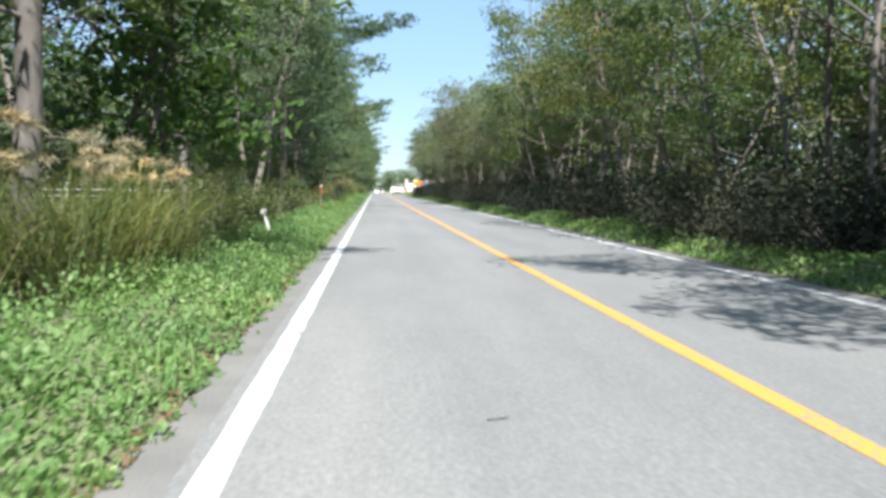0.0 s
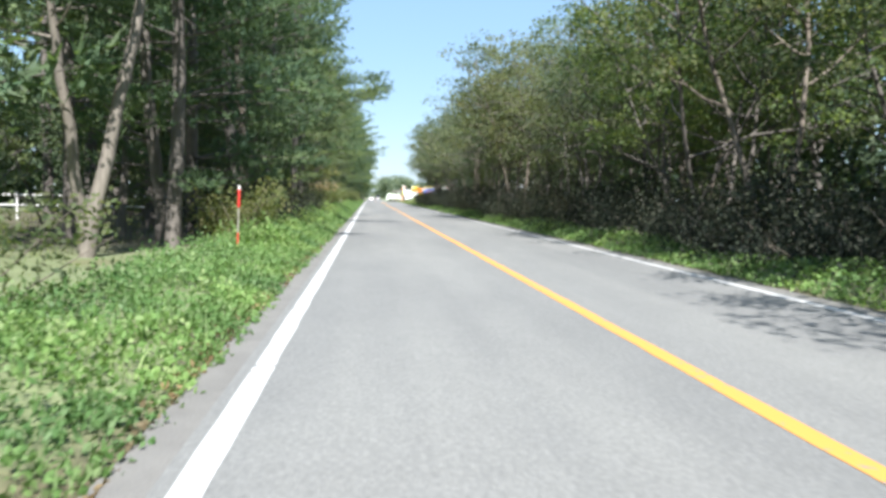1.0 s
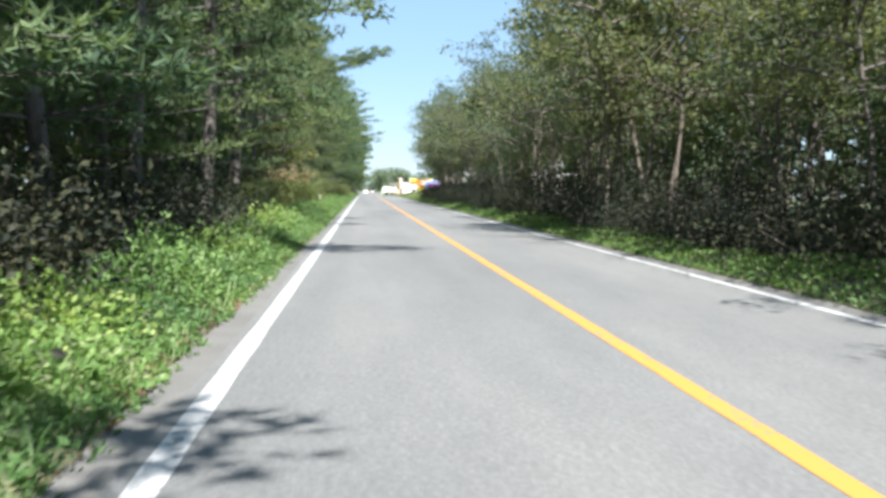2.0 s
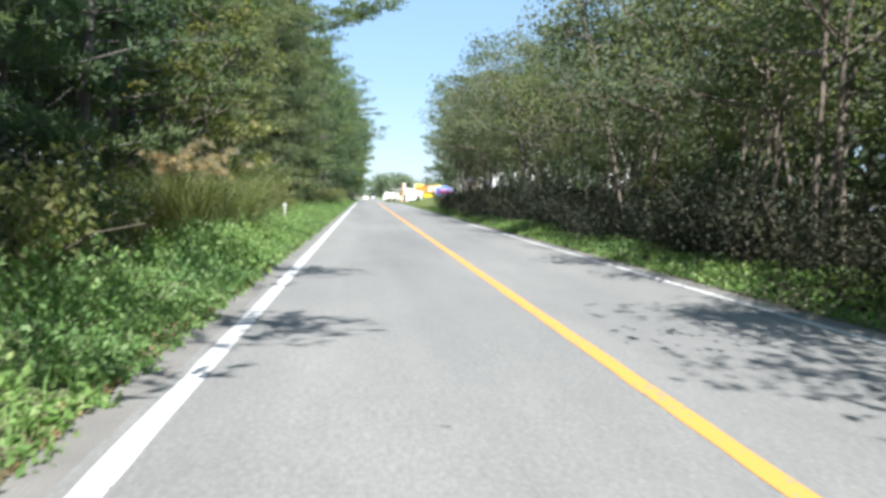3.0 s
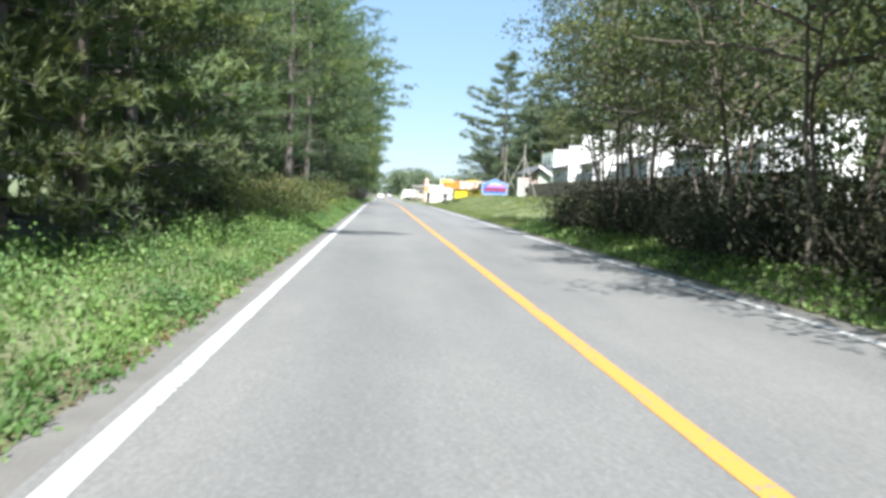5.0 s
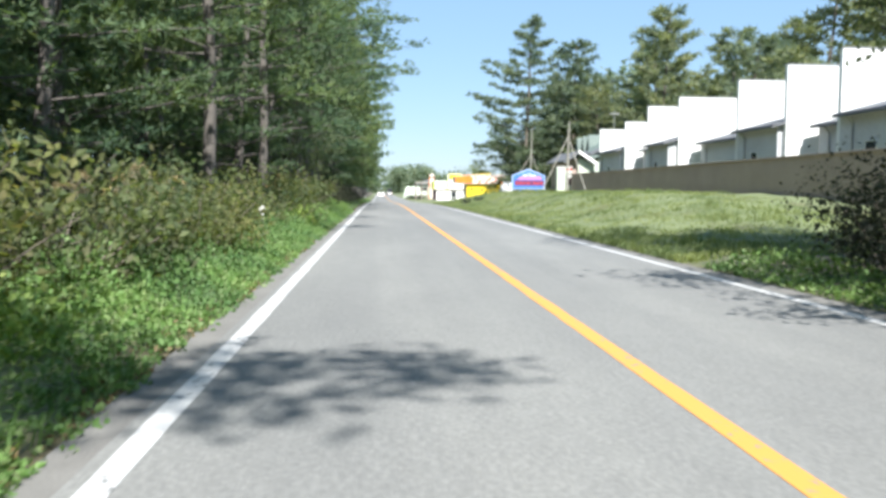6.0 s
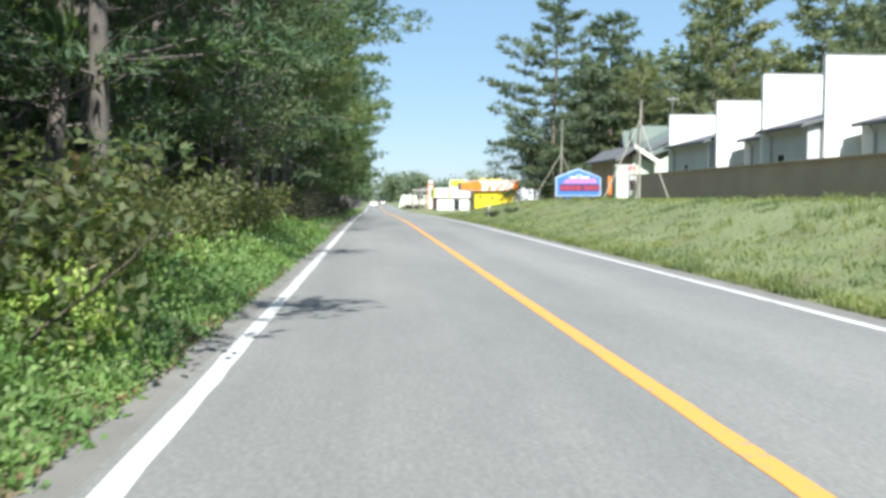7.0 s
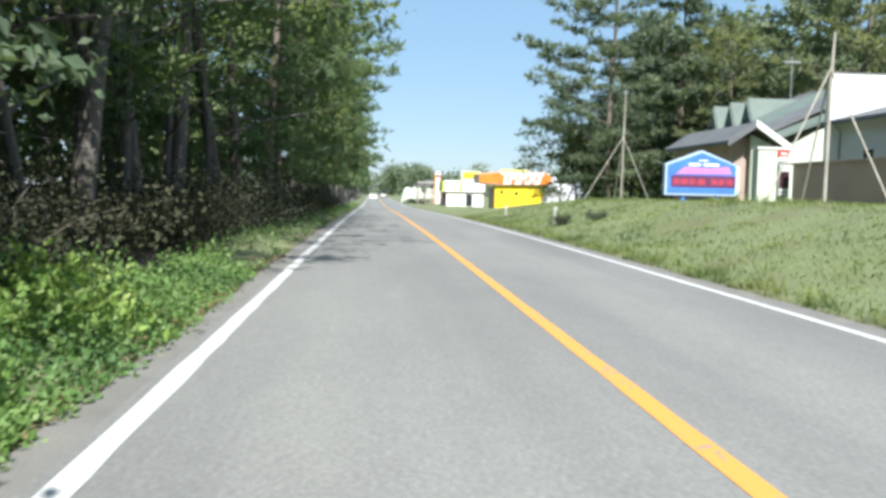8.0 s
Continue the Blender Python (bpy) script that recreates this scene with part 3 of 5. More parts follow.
def build_woods():
    # the pine wood beside the near lane: a front row over the verge, bare trunks and shade behind it
    front = [plant("pine_tree", layered_meshes(h, r, lo, 20 + i, tufts=11, fan=5, tuft=0.21, bark=bk), "tall dark green pine overhanging the road edge, bare below", "pine tree", "pines along the road")
             for i, (h, r, lo, bk) in enumerate(((17, 4.7, 1.5, DARK_BARK), (18.5, 5.0, 2.0, DARK_BARK), (16, 4.5, 1.2, DARK_BARK), (18, 4.8, 2.6, DARK_BARK)))]
    place_all(front, spread_spots(-7.5, 49, 73, 4.0, 0.45) + spread_spots(-9.4, 76, 104, 3.8, 0.4) + spread_spots(-9.3, 139, 170, 4.0, 0.4) + [(-7.9, 173.0), (-8.1, 176.5)], (0.9, 1.08))
    long = plant("pine_tree", layered_meshes(17, 4.4, 3.2, 27, bark=DARK_BARK, long_limbs=((6.6, 0.1, 5.0), (7.3, -0.12, 4.7), (7.0, -0.02, 4.9))), "tall pine with long limbs reaching over the lane", "pine tree", "pines reaching over the lane")
    spots = [pose(x, y, float(land(x, y))) for x, y in ((-6.7, 187.0), (-6.7, 172.0), (-6.7, 161.0), (-6.8, 80.5), (-6.7, 74.6), (-7.2, 47.6), (-6.9, 14.2))]
    long.matrix_basis = spots[0]
    for m in spots[1:]:
        copy_thing(long, m)
    low = plant("pine_tree", layered_meshes(17, 4.0, 2.2, 29, tufts=16, long_limbs=((12.7, 0.02, 7.2), (12.5, -0.04, 6.2), (12.6, 0.07, 5.4), (12.2, 0.03, 4.8), (11.8, 0.0, 7.6), (11.7, 0.05, 6.4), (11.6, -0.05, 5.0))), "tall pine with long level limbs reaching over the lane", "pine tree", "pines reaching over the lane")
    low.matrix_basis = pose(-6.9, 131.1, float(land(-6.9, 131.1)))
    copy_thing(low, pose(-7.0, 58.6, float(land(-7.0, 58.6))) @ Matrix.Diagonal((1, 1, 0.85, 1)))
    skirted = [plant("fir_tree", layered_meshes(h, r, 0.5, 30 + i, 80, 12, 6, 0.2, 2, 0.75, mat=FIR_LEAF, bark=DARK_BARK, droop=0.16), "dense conifer with layered branches down to the grass", "conifer", "conifers at the clearing") for i, (h, r) in enumerate(((16, 4.0), (18, 4.3)))]
    place_all(skirted, spread_spots(-9.0, 113, 129, 3.5, 0.3) + [(-8.2, 124.5, 0, 0.9), (-7.6, 129.5, 1, 0.9), (-7.4, 135.8, 0, 0.9)], (0.9, 1.1))
    thin = [plant("pine_tree", layered_meshes(h, r, lo, 40 + i, 32, 4, 3, 0.66, 5, bark=DARK_BARK), "tall pine deeper in the wood, dark green", "pine tree", "pines deeper in the wood")
            for i, (h, r, lo) in enumerate(((17, 5.0, 3.2), (19, 5.4, 3.8), (18, 5.2, 2.6)))]
    place_all(thin, spread_spots(-11.2, 46, 110, 4.6, 0.6) + spread_spots(-15.0, 64, 214, 5.4) + spread_spots(-11.4, 134, 215, 4.6, 0.6) + spread_spots(-7.4, 254, 480, 7) + spread_spots(-10.6, 1, 20, 4.0, 0.6) + spread_spots(-14.6, -2, 18, 4.4))
    spreading = [plant("pine_tree", layered_meshes(h, r, lo, 46 + i, 44, 9, 5, 0.26, 9, 0.5, bark=DARK_BARK), "tall pine with a spreading crown high over the lane", "pine tree", "pines along the road")
                 for i, (h, r, lo) in enumerate(((18, 7.0, 6.0), (19, 7.4, 6.8)))]
    place_all(spreading, spread_spots(-6.9, 191, 208, 4.6, 0.2), (0.95, 1.05))
    middle = [plant("pine_tree", layered_meshes(h, r, 1.8, 50 + i, 48, 7, 4, 0.42, 4), "tall dark green pine leaning over the road", "pine tree", "pines along the road") for i, (h, r) in enumerate(((18, 6.2), (19.5, 6.6)))]
    place_all(middle, spread_spots(-6.5, 209, 262, 4.2, 0.4), (0.9, 1.1))
    # leafy trees with thin crooked trunks on the far side
    label = "leafy green tree with thin crooked trunks beside the road"
    broads = [plant("roadside_tree", lumpy_meshes(h, r, lo, 60 + i, 86, 88, 0.155, st, mt, bk, pad=0.95), label, "tree", "broad-leaved trees along the road")
              for i, (h, r, lo, st, mt, bk) in enumerate(((11.5, 4.2, 2.6, 2, OLIVE_LEAF, DARK_BARK), (12.5, 4.3, 2.9, 2, OLIVE_LEAF, BARK), (11, 4.1, 2.3, 3, BROAD_LEAF, DARK_BARK), (12.5, 4.2, 2.8, 2, BROAD_LEAF, DARK_BARK)))]
    place_all(broads, [(6.6, 9.0, 0, 0.95)] + spread_spots(6.8, 13, 57, 3.8, 0.5), (0.88, 1.05))
    airy = [plant("roadside_tree", lumpy_meshes(h, r, lo, 66 + i, 96, 74, 0.15, 3, AIRY_LEAF, bk, 0.1, 0.95, 0.6), "thin airy tree with several crooked stems, grey-green", "tree", "airy trees along the road")
            for i, (h, r, lo, bk) in enumerate(((9.5, 3.6, 2.9, BARK), (10.5, 3.8, 3.2, DARK_BARK), (9, 3.5, 2.7, DARK_BARK)))]
    place_all(airy, spread_spots(10.4, 52, 106, 5.0, 0.6) + spread_spots(6.1, 59, 144, 3.9, 0.4) + [(7.3, 146.6, 2, 1.0)] + spread_spots(11.0, 108, 146, 4.6, 0.6) + [(7.2, 149.0, 1, 1.2), (7.0, 150.9, 1, 1.0), (8.8, 150.2, 1, 0.9), (10.4, 148.6, 0, 0.85)], (0.85, 1.05))
    canopy = [plant("roadside_tree", lumpy_meshes(h, r, lo, 70 + i, 78, 105, 0.13, 1, mt, DARK_BARK, 0.09), "dense leafy tree overhanging the road edge", "tree", "dense trees along the road")
              for i, (h, r, lo, mt) in enumerate(((13, 4.5, 2.0, DEEP_LEAF), (14.5, 4.6, 2.4, BROAD_LEAF), (14, 4.4, 1.8, DEEP_LEAF)))]
    place_all(canopy, spread_spots(-7.0, 176, 207, 3.5, 0.3) + [(-8.0, 21.5, 0, 0.95), (-8.6, 10.2, 2, 0.95), (5.0, 5.2, 1, 0.95), (5.2, 2.2, 1, 0.95), (6.2, -0.6, 0, 0.95)], (0.92, 1.08))
    inner = [plant("woodland_tree", lumpy_meshes(h, r, lo, 80 + i, 46, 36, 0.26, 1, mt, DARK_BARK, pad=1.1), "broad-leaved tree deeper in the wood", "tree", "trees deeper in the wood")
             for i, (h, r, lo, mt) in enumerate(((13, 4.4, 2.2, BROAD_LEAF), (14, 4.6, 2.8, OLIVE_LEAF)))]
    place_all(inner, spread_spots(12.2, 2, 58, 5.0, 0.7) + spread_spots(13.4, 58, 108, 4.6, 0.7) + spread_spots(15.6, 0, 130, 6.4) + spread_spots(-26, 30, 80, 6))
    # the big-leaved tree that hangs over the verge, and the bare trunks near it
    big = plant("large_leaved_tree", broad_meshes(9, 3.4, 1.9, 91, 0.32, 120, 16, 1, BIG_LEAF, girth=0.16, droop=-0.7, puff=0.5), "tree with large drooping bright green leaves over the verge", "tree")
    place_all([big], [(-7.2, 25.0, 0, 1.0), (-7.1, 20.6, 0, 0.8)])
    stout = plant("roadside_tree", lumpy_meshes(14, 4.2, 4.4, 92, 60, 90, 0.14, 1, DEEP_LEAF, BARK, 0.17), "tree with a stout pale brown trunk beside the verge", "tree")
    place_all([stout], [(-7.4, 14.9, 0, 1.0), (-9.2, 18.5, 0, 0.9)])
    pale = plant("roadside_tree", lumpy_meshes(13, 3.4, 4.6, 93, 56, 80, 0.13, 1, DEEP_LEAF, PALE_BARK, 0.14), "slim tree with a pale sunlit trunk at the meadow edge", "tree")
    place_all([pale], [(-8.2, 44.3, 0, 1.05), (-8.5, 45.2, 0, 0.9), (-9.6, 52.0, 0, 0.8), (-13.5, 33.0, 0, 1.0)])
    # pines at the end of the wood, and round the houses
    skirt = [plant("conifer", lumpy_meshes(h, rr, 0.7, 95 + i, 84, 84, 0.2, 2, DEEP_LEAF, DARK_BARK, 0.14, 1.1), "dense dark conifer with foliage down to the bank", "conifer", "dark conifers behind the pole") for i, (h, rr) in enumerate(((6.6, 4.4), (10, 4.6)))]
    place_all(skirt, [(12.8, 244.0, 0, 1.0), (16.0, 242.0, 0, 0.95), (17.2, 247.0, 1, 1.0), (20.5, 243.5, 0, 1.0), (16.0, 250.0, 1, 1.1)], (0.95, 1.05))
    lone = plant("pine_tree", layered_meshes(20.5, 5.6, 1.6, 28, 64, 10, 5, 0.42, 6, 0.55, ((10.6, 3.15, 7.2), (10.4, 3.05, 6.2), (12.8, 3.0, 6.0), (7.5, 3.3, 6.4), (5.0, 3.0, 6.2), (4.2, 3.5, 5.8), (14.5, 3.4, 5.6), (8.9, 2.9, 5.8)), HAZY_PINE), "tall pine with long level limbs by the braced pole", "pine tree")
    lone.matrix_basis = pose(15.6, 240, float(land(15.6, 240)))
    tall = [plant("pine_tree", layered_meshes(h, r, lo, 110 + i, 60, 7, 4, 0.6, 6, 0.4, mat=HAZY_PINE), "tall pine with long level branches behind the houses", "pine tree", "pines behind the houses") for i, (h, r, lo) in enumerate(((20.5, 6.4, 1.6), (19.5, 5.2, 2.4)))]
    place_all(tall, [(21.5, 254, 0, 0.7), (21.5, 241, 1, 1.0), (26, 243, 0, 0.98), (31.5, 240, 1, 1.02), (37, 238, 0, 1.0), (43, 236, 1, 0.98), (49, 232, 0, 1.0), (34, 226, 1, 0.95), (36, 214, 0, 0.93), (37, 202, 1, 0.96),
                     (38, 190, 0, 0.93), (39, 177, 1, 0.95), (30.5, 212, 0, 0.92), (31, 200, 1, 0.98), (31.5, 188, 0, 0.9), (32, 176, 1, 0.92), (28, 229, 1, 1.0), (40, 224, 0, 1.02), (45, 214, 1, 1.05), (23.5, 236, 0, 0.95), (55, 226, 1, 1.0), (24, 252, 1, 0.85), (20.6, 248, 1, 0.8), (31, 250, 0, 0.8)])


def far_woods(name, x0, x1, y0, y1, low, high, count, leaf, seed, label, mat=None):
    """A distant wood: uneven clumps of large leaves on a ragged skyline."""
    rng = np.random.default_rng(seed)
    n = count // 24
    x, y = rng.uniform(x0, x1, n), rng.uniform(y0, y1, n)
    along = x + y
    top = low + (high - low) * (0.55 + 0.25 * np.sin(along * 0.23 + 1) + 0.2 * np.sin(along * 0.61))
    z = top * rng.random(n) ** 0.7
    c = np.repeat(np.stack([x, y, z + land(x, y)], 1), 24, 0) + rng.normal(size=(n * 24, 3)) * np.array([1.2, 1.2, 0.8]) * leaf
    c[:, 2] = np.maximum(c[:, 2], 0.1)
    g = Geo()
    leaves(g, c, leaf, rng, 0.7, 0.0)
    tagged(new(name, g.mesh(name, mat or SHADE_DARK_LEAF)), label, "woods", kind="stuff")


def build_shrubs():
    # The near-black leaf colour of these rows stands for shade under the crowns.
    dark = [plant("shrub", bush_meshes(2.7, h, 100 + i, 0.085, 64, 38), "dense green roadside shrub, tree shade put into its dark leaf colour", "shrub", "shrubs under the trees") for i, h in enumerate((1.8, 2.2, 1.5))]
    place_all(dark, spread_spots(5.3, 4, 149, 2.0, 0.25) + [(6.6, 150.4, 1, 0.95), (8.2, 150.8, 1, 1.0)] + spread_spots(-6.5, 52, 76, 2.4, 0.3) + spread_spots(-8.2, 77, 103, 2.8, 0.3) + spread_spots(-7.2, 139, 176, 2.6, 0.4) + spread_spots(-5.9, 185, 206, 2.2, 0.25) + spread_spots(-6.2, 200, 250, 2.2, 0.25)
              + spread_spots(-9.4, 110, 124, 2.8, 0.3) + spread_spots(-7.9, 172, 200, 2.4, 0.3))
    back = [plant("shrub", bush_meshes(2.9, h, 106 + i, 0.16, 60, 16), "green shrub deeper under the trees, shade put into its dark leaf colour", "shrub", "shrubs under the trees") for i, h in enumerate((2.0, 2.4))]
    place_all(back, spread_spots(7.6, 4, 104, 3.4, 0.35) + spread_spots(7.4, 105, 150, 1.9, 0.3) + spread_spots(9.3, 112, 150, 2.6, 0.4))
    lush = [plant("shrub", bush_meshes(1.8, h, 130 + i, 0.105, 62, 30, OLIVE_LEAF), "sprawling light green shrub at the wood's edge", "shrub", "light green shrubs") for i, h in enumerate((1.5, 1.9))]
    place_all(lush, [(-5.6, 48.0), (-5.9, 50.0), (-6.2, 18.5), (-6.4, 21), (-5.9, 28), (-6.6, 31), (-6.2, 34), (-6.4, 100.5), (-6.6, 103)] + [(float(x), float(y), int(k % 2), 0.86 + 0.32 * float(np.sin(2.2 * k))) for k, (x, y) in enumerate(spread_spots(-5.75, 141, 171, 1.45, 0.45))] + spread_spots(-6.6, 78, 104, 2.0, 0.4) + [(x, y, 1, 1.15) for x, y in spread_spots(-5.9, 172, 182, 1.7, 0.3)])
    tall = [plant("understory_tree", broad_meshes(h, 2.3, 0.8, 150 + i, 0.2, 44, 16, 1, DEEP_LEAF, DARK_BARK, twigs=0), "young leafy tree in the shade of the wood", "tree", "young trees under the wood") for i, h in enumerate((4.0, 5.0))]
    place_all(tall, spread_spots(9.6, 106, 134, 2.8, 0.5) + spread_spots(12.6, 104, 136, 3.2, 0.6) + spread_spots(12.0, 138, 148, 3.6, 0.5) + spread_spots(10.2, 135, 149, 3.0, 0.5) + spread_spots(10.2, 2, 104, 5.0, 0.5) + spread_spots(13.5, 4, 104, 6.0, 0.6) + spread_spots(-10.0, 52, 106, 4.6, 0.5) + spread_spots(-13.0, 50, 106, 4.6, 0.5) + spread_spots(-9.6, 138, 215, 4.8, 0.4) + spread_spots(-12.8, 138, 215, 5.0, 0.5) + spread_spots(-12.5, 2, 24, 4.5, 0.5))
    bright = [plant("young_tree", broad_meshes(h, 2.3, 0.5, 155 + i, 0.17, 80, 26, 2, OLIVE_LEAF, twigs=0), "leafy young tree in the sun at the wood's edge", "tree", "young trees in the sun") for i, h in enumerate((5.0, 6.5))]
    place_all(bright, [(-7.2, 99.0), (-6.9, 102.2), (-7.4, 105.5), (-7.0, 108.8), (-5.75, 111.2, 0, 0.5), (-6.4, 110.0, 0, 0.6), (-8.6, 112.5), (-7.6, 140.5), (6.9, 27.5, 0, 0.55), (7.0, 98.0, 0, 0.6)])
    mound = [plant("weed_clump", mound_meshes(w, h, 170 + i), "mound of bright green climbing weeds on the verge", "weeds", "weed mounds on the verge") for i, (w, h) in enumerate(((1.5, 0.5), (1.7, 0.7)))]
    spots = spread_spots(-5.0, 139, 147, 1.3, 0.15) + spread_spots(-4.75, 160, 186, 1.25, 0.15) + spread_spots(-4.6, 45, 92, 2.3, 0.12)
    place_all(mound, spots, (0.75, 1.2))
    reeds = [plant("silver_grass", reed_meshes(h, 330, p, 160 + i), "tussock of silver grass with pale feathery plumes", "silver grass", "silver grass on the verge") for i, (h, p) in enumerate(((1.7, 7), (2.1, 5)))]
    place_all(reeds, [(-5.6, 11.6, 0), (-5.7, 13.0, 1, 0.8), (-5.5, 14.6, 0), (-6.0, 15.8, 0), (-6.3, 10.6, 1), (-5.4, 92.3, 1, 1.1), (-5.5, 94.0, 0, 1.25), (-5.7, 95.6, 1, 1.1), (-6.2, 93.4, 1, 1.15), (-6.3, 96.8, 0, 1.1), (-5.5, 90.5, 0), (-6.0, 91.5, 1), (-5.6, 97.5, 0, 0.9), (-5.6, 112.4, 0, 0.75),
                      (-7.0, 111.6, 1, 0.8), (-6.0, 152.0, 0, 0.9), (-5.9, 149.5, 0, 0.9), (-5.9, 167.0, 0, 1.0), (-6.1, 158.5, 1, 0.8)])
    dry = [plant("dry_shrub", bush_meshes(1.3, 0.9, 190, 0.1, 30, 16, DRY_LEAF), "dead brown shrub at the edge of the wood", "shrub", "dead brown shrubs")]
    place_all(dry, [(-6.4, 140.6, 0, 0.9), (-6.6, 108.8, 0, 0.9), (-6.9, 107.2, 0, 0.7), (-6.3, 118.0, 0, 0.6)])
    small = [plant("low_shrub", bush_meshes(1.1, 0.7, 180, 0.09, 40, 20, SHADE_DARK_LEAF), "small round dark green shrub on the grass bank", "shrub", "shrubs on the bank")]
    place_all(small, [(5.25, 208.4, 0, 0.72), (6.1, 206.6, 0, 0.8), (12.9, 211.5, 0, 0.9), (4.6, 327.0, 0, 1.9), (5.8, 326.0, 0, 2.1), (6.9, 326.6, 0, 1.7)])
    far_woods("distant_woods", 19, 25, -30, 142, 6, 12, 20000, 0.95, 1, "dark depth of the wood", DEEP_LEAF)
    far_woods("distant_woods", -23, -18, 78, 300, 7, 16, 18000, 1.0, 2, "green depth of the pine wood", DEEP_LEAF)
    far_woods("distant_woods", -22, -17, -30, 28, 6, 14, 7000, 0.9, 6, "dark depth of the pine wood", DEEP_LEAF)
    far_woods("distant_woods", -36, -30, -10, 120, 8, 15, 9000, 1.6, 3, "wood beyond the meadow", DEEP_LEAF)
    # The six woods from here on carry distance haze in their leaf colour.
    far_woods("distant_woods", 38, 44, 518, 526, 11, 15.5, 900, 0.8, 11, "rounded tree where the road ends", HAZY_PINE)
    far_woods("distant_woods", 3, 22, 520, 545, 8, 13.5, 9000, 0.9, 7, "rounded trees where the road ends", HAZY_PINE)
    far_woods("distant_woods", -60, 160, 610, 640, 7, 13, 16000, 1.7, 4, "far line of trees at the end of the road", HAZY_PINE)
    far_woods("distant_woods", 24, 62, 246, 262, 10, 18, 14000, 0.9, 8, "dark pines behind the houses", HAZY_PINE)
    far_woods("distant_woods", 42, 50, 165, 246, 9, 16, 14000, 0.9, 9, "dark pines behind the houses", HAZY_PINE)
    far_woods("distant_woods", 45, 75, 255, 400, 8, 16, 16000, 1.5, 5, "trees far behind the houses", HAZY_PINE)


def build_verges():
    rng = np.random.default_rng(9)
    g = Geo()
    n = 9400
    y = np.concatenate([rng.uniform(1, 190, n - 500), rng.uniform(190, 300, 500)])
    x = -3.52 - rng.random(n) ** 0.9 * (2.1 - 0.65 * smooth(46, 52, y) + 0.65 * smooth(86, 91, y) + 1.6 * smooth(107, 112, y) * (1 - smooth(130, 136, y)) - 0.5 * smooth(138, 142, y) - 0.4 * smooth(172, 180, y))
    lump = 0.5 + 0.3 * np.sin(y * 1.3 + np.sin(x * 3.1) * 1.3) + 0.2 * np.sin(y * 0.47 + 2 * x)
    tall = (0.07 + np.clip(0.10 + 0.34 * lump, 0.05, 0.5) * smooth(3.5, 4.1, -x) + 0.16 * smooth(4.4, 5.2, -x)) * rng.uniform(0.6, 1.35, n) * (0.62 + 0.38 * smooth(40, 52, y))
    tall = tall * (1 - 0.6 * np.exp(-((x + 4.7) ** 2 + (y - 22.6) ** 2) / 1.2)) * (1 - 0.5 * np.exp(-((x + 4.9) ** 2 + (y - 105.3) ** 2) / 1.0))
    wide = 0.10 + 0.35 * tall
    k = 19
    d = unit(rng.normal(size=(n * k, 3)) + np.array([0, 0, 0.35]))
    d[:, 2] = np.abs(d[:, 2])
    r = rng.uniform(0.55, 1.05, (n * k, 1))
    c = np.repeat(np.stack([x, y, land(x, y)], 1), k, 0) + d * r * np.repeat(np.stack([wide, wide, tall], 1), k, 0)
    c[:, 0] = np.minimum(c[:, 0], -3.36)
    c[:, 2] += 0.015
    leaves(g, c, 0.066, rng, 0.6, 0.25, d * 0.9, 0.7)
    n = 4200
    y = rng.uniform(1, 190, n)
    x = -3.46 - rng.random(n) * 0.55
    tall = 0.06 + 0.12 * rng.random(n) * smooth(3.45, 3.9, -x)
    k = 12
    d = unit(rng.normal(size=(n * k, 3)))
    d[:, 2] = np.abs(d[:, 2])
    c = np.repeat(np.stack([x, y, land(x, y) + 0.02], 1), k, 0) + d * np.repeat(np.stack([np.full(n, 0.11), np.full(n, 0.11), tall], 1), k, 0)
    c[:, 0] = np.minimum(c[:, 0], -3.36)
    leaves(g, c, 0.06, rng, 0.6, 0.3, d * 0.8, 0.7)
    m = 16000
    gy = rng.uniform(1, 188, m)
    gx = -3.5 - rng.random(m) * 2.2
    blades(g, np.stack([gx, gy, land(gx, gy)], 1), 0.19 + 0.08 * np.sin(gy), rng, 0.007, 0.9)
    tagged(new("verge_weeds", g.mesh("verge_weeds", WEED)), "bright green leafy weeds along the road edge", "weeds", kind="stuff")
    g = Geo()
    n = 7000
    y = rng.uniform(1, 195, n)
    x = -3.48 - np.abs(rng.normal(size=n)) * (0.10 + 0.07 * np.sin(y * 0.8) + 0.05 * np.sin(y * 2.3))
    leaves(g, np.stack([x, y, land(x, y) + 0.03 + rng.random(n) * 0.05], 1), 0.06, rng, 0.5, 0.1)
    tagged(new("dry_litter", g.mesh("dry_litter", DRY_LEAF)), "dry brown leaves and grass along the asphalt edge", "dry leaves", kind="stuff")
    g = Geo()
    n = 60000
    y = rng.uniform(2, 151, n)
    x = 3.56 + rng.random(n) ** 1.1 * 1.5
    lump = 0.55 + 0.45 * np.sin(y * 0.55) + 0.3 * np.sin(y * 0.23 + 1) + 0.2 * np.sin(y * 2.1 + x * 2)
    c = np.stack([x, y, land(x, y) + 0.02 + rng.random(n) * (0.07 + np.clip(0.24 * lump, 0.0, 0.3) * smooth(3.55, 4.0, x))], 1)
    leaves(g, c, 0.085, rng, 0.6, 0.5)
    tagged(new("verge_weeds", g.mesh("verge_weeds", WEED)), "low green weeds between the road and the shrubs", "weeds", kind="stuff")
    g = Geo()
    n = 48000
    y = 152 + rng.random(n) ** 1.3 * 80
    x = 3.55 + rng.random(n) ** 1.2 * 8.5
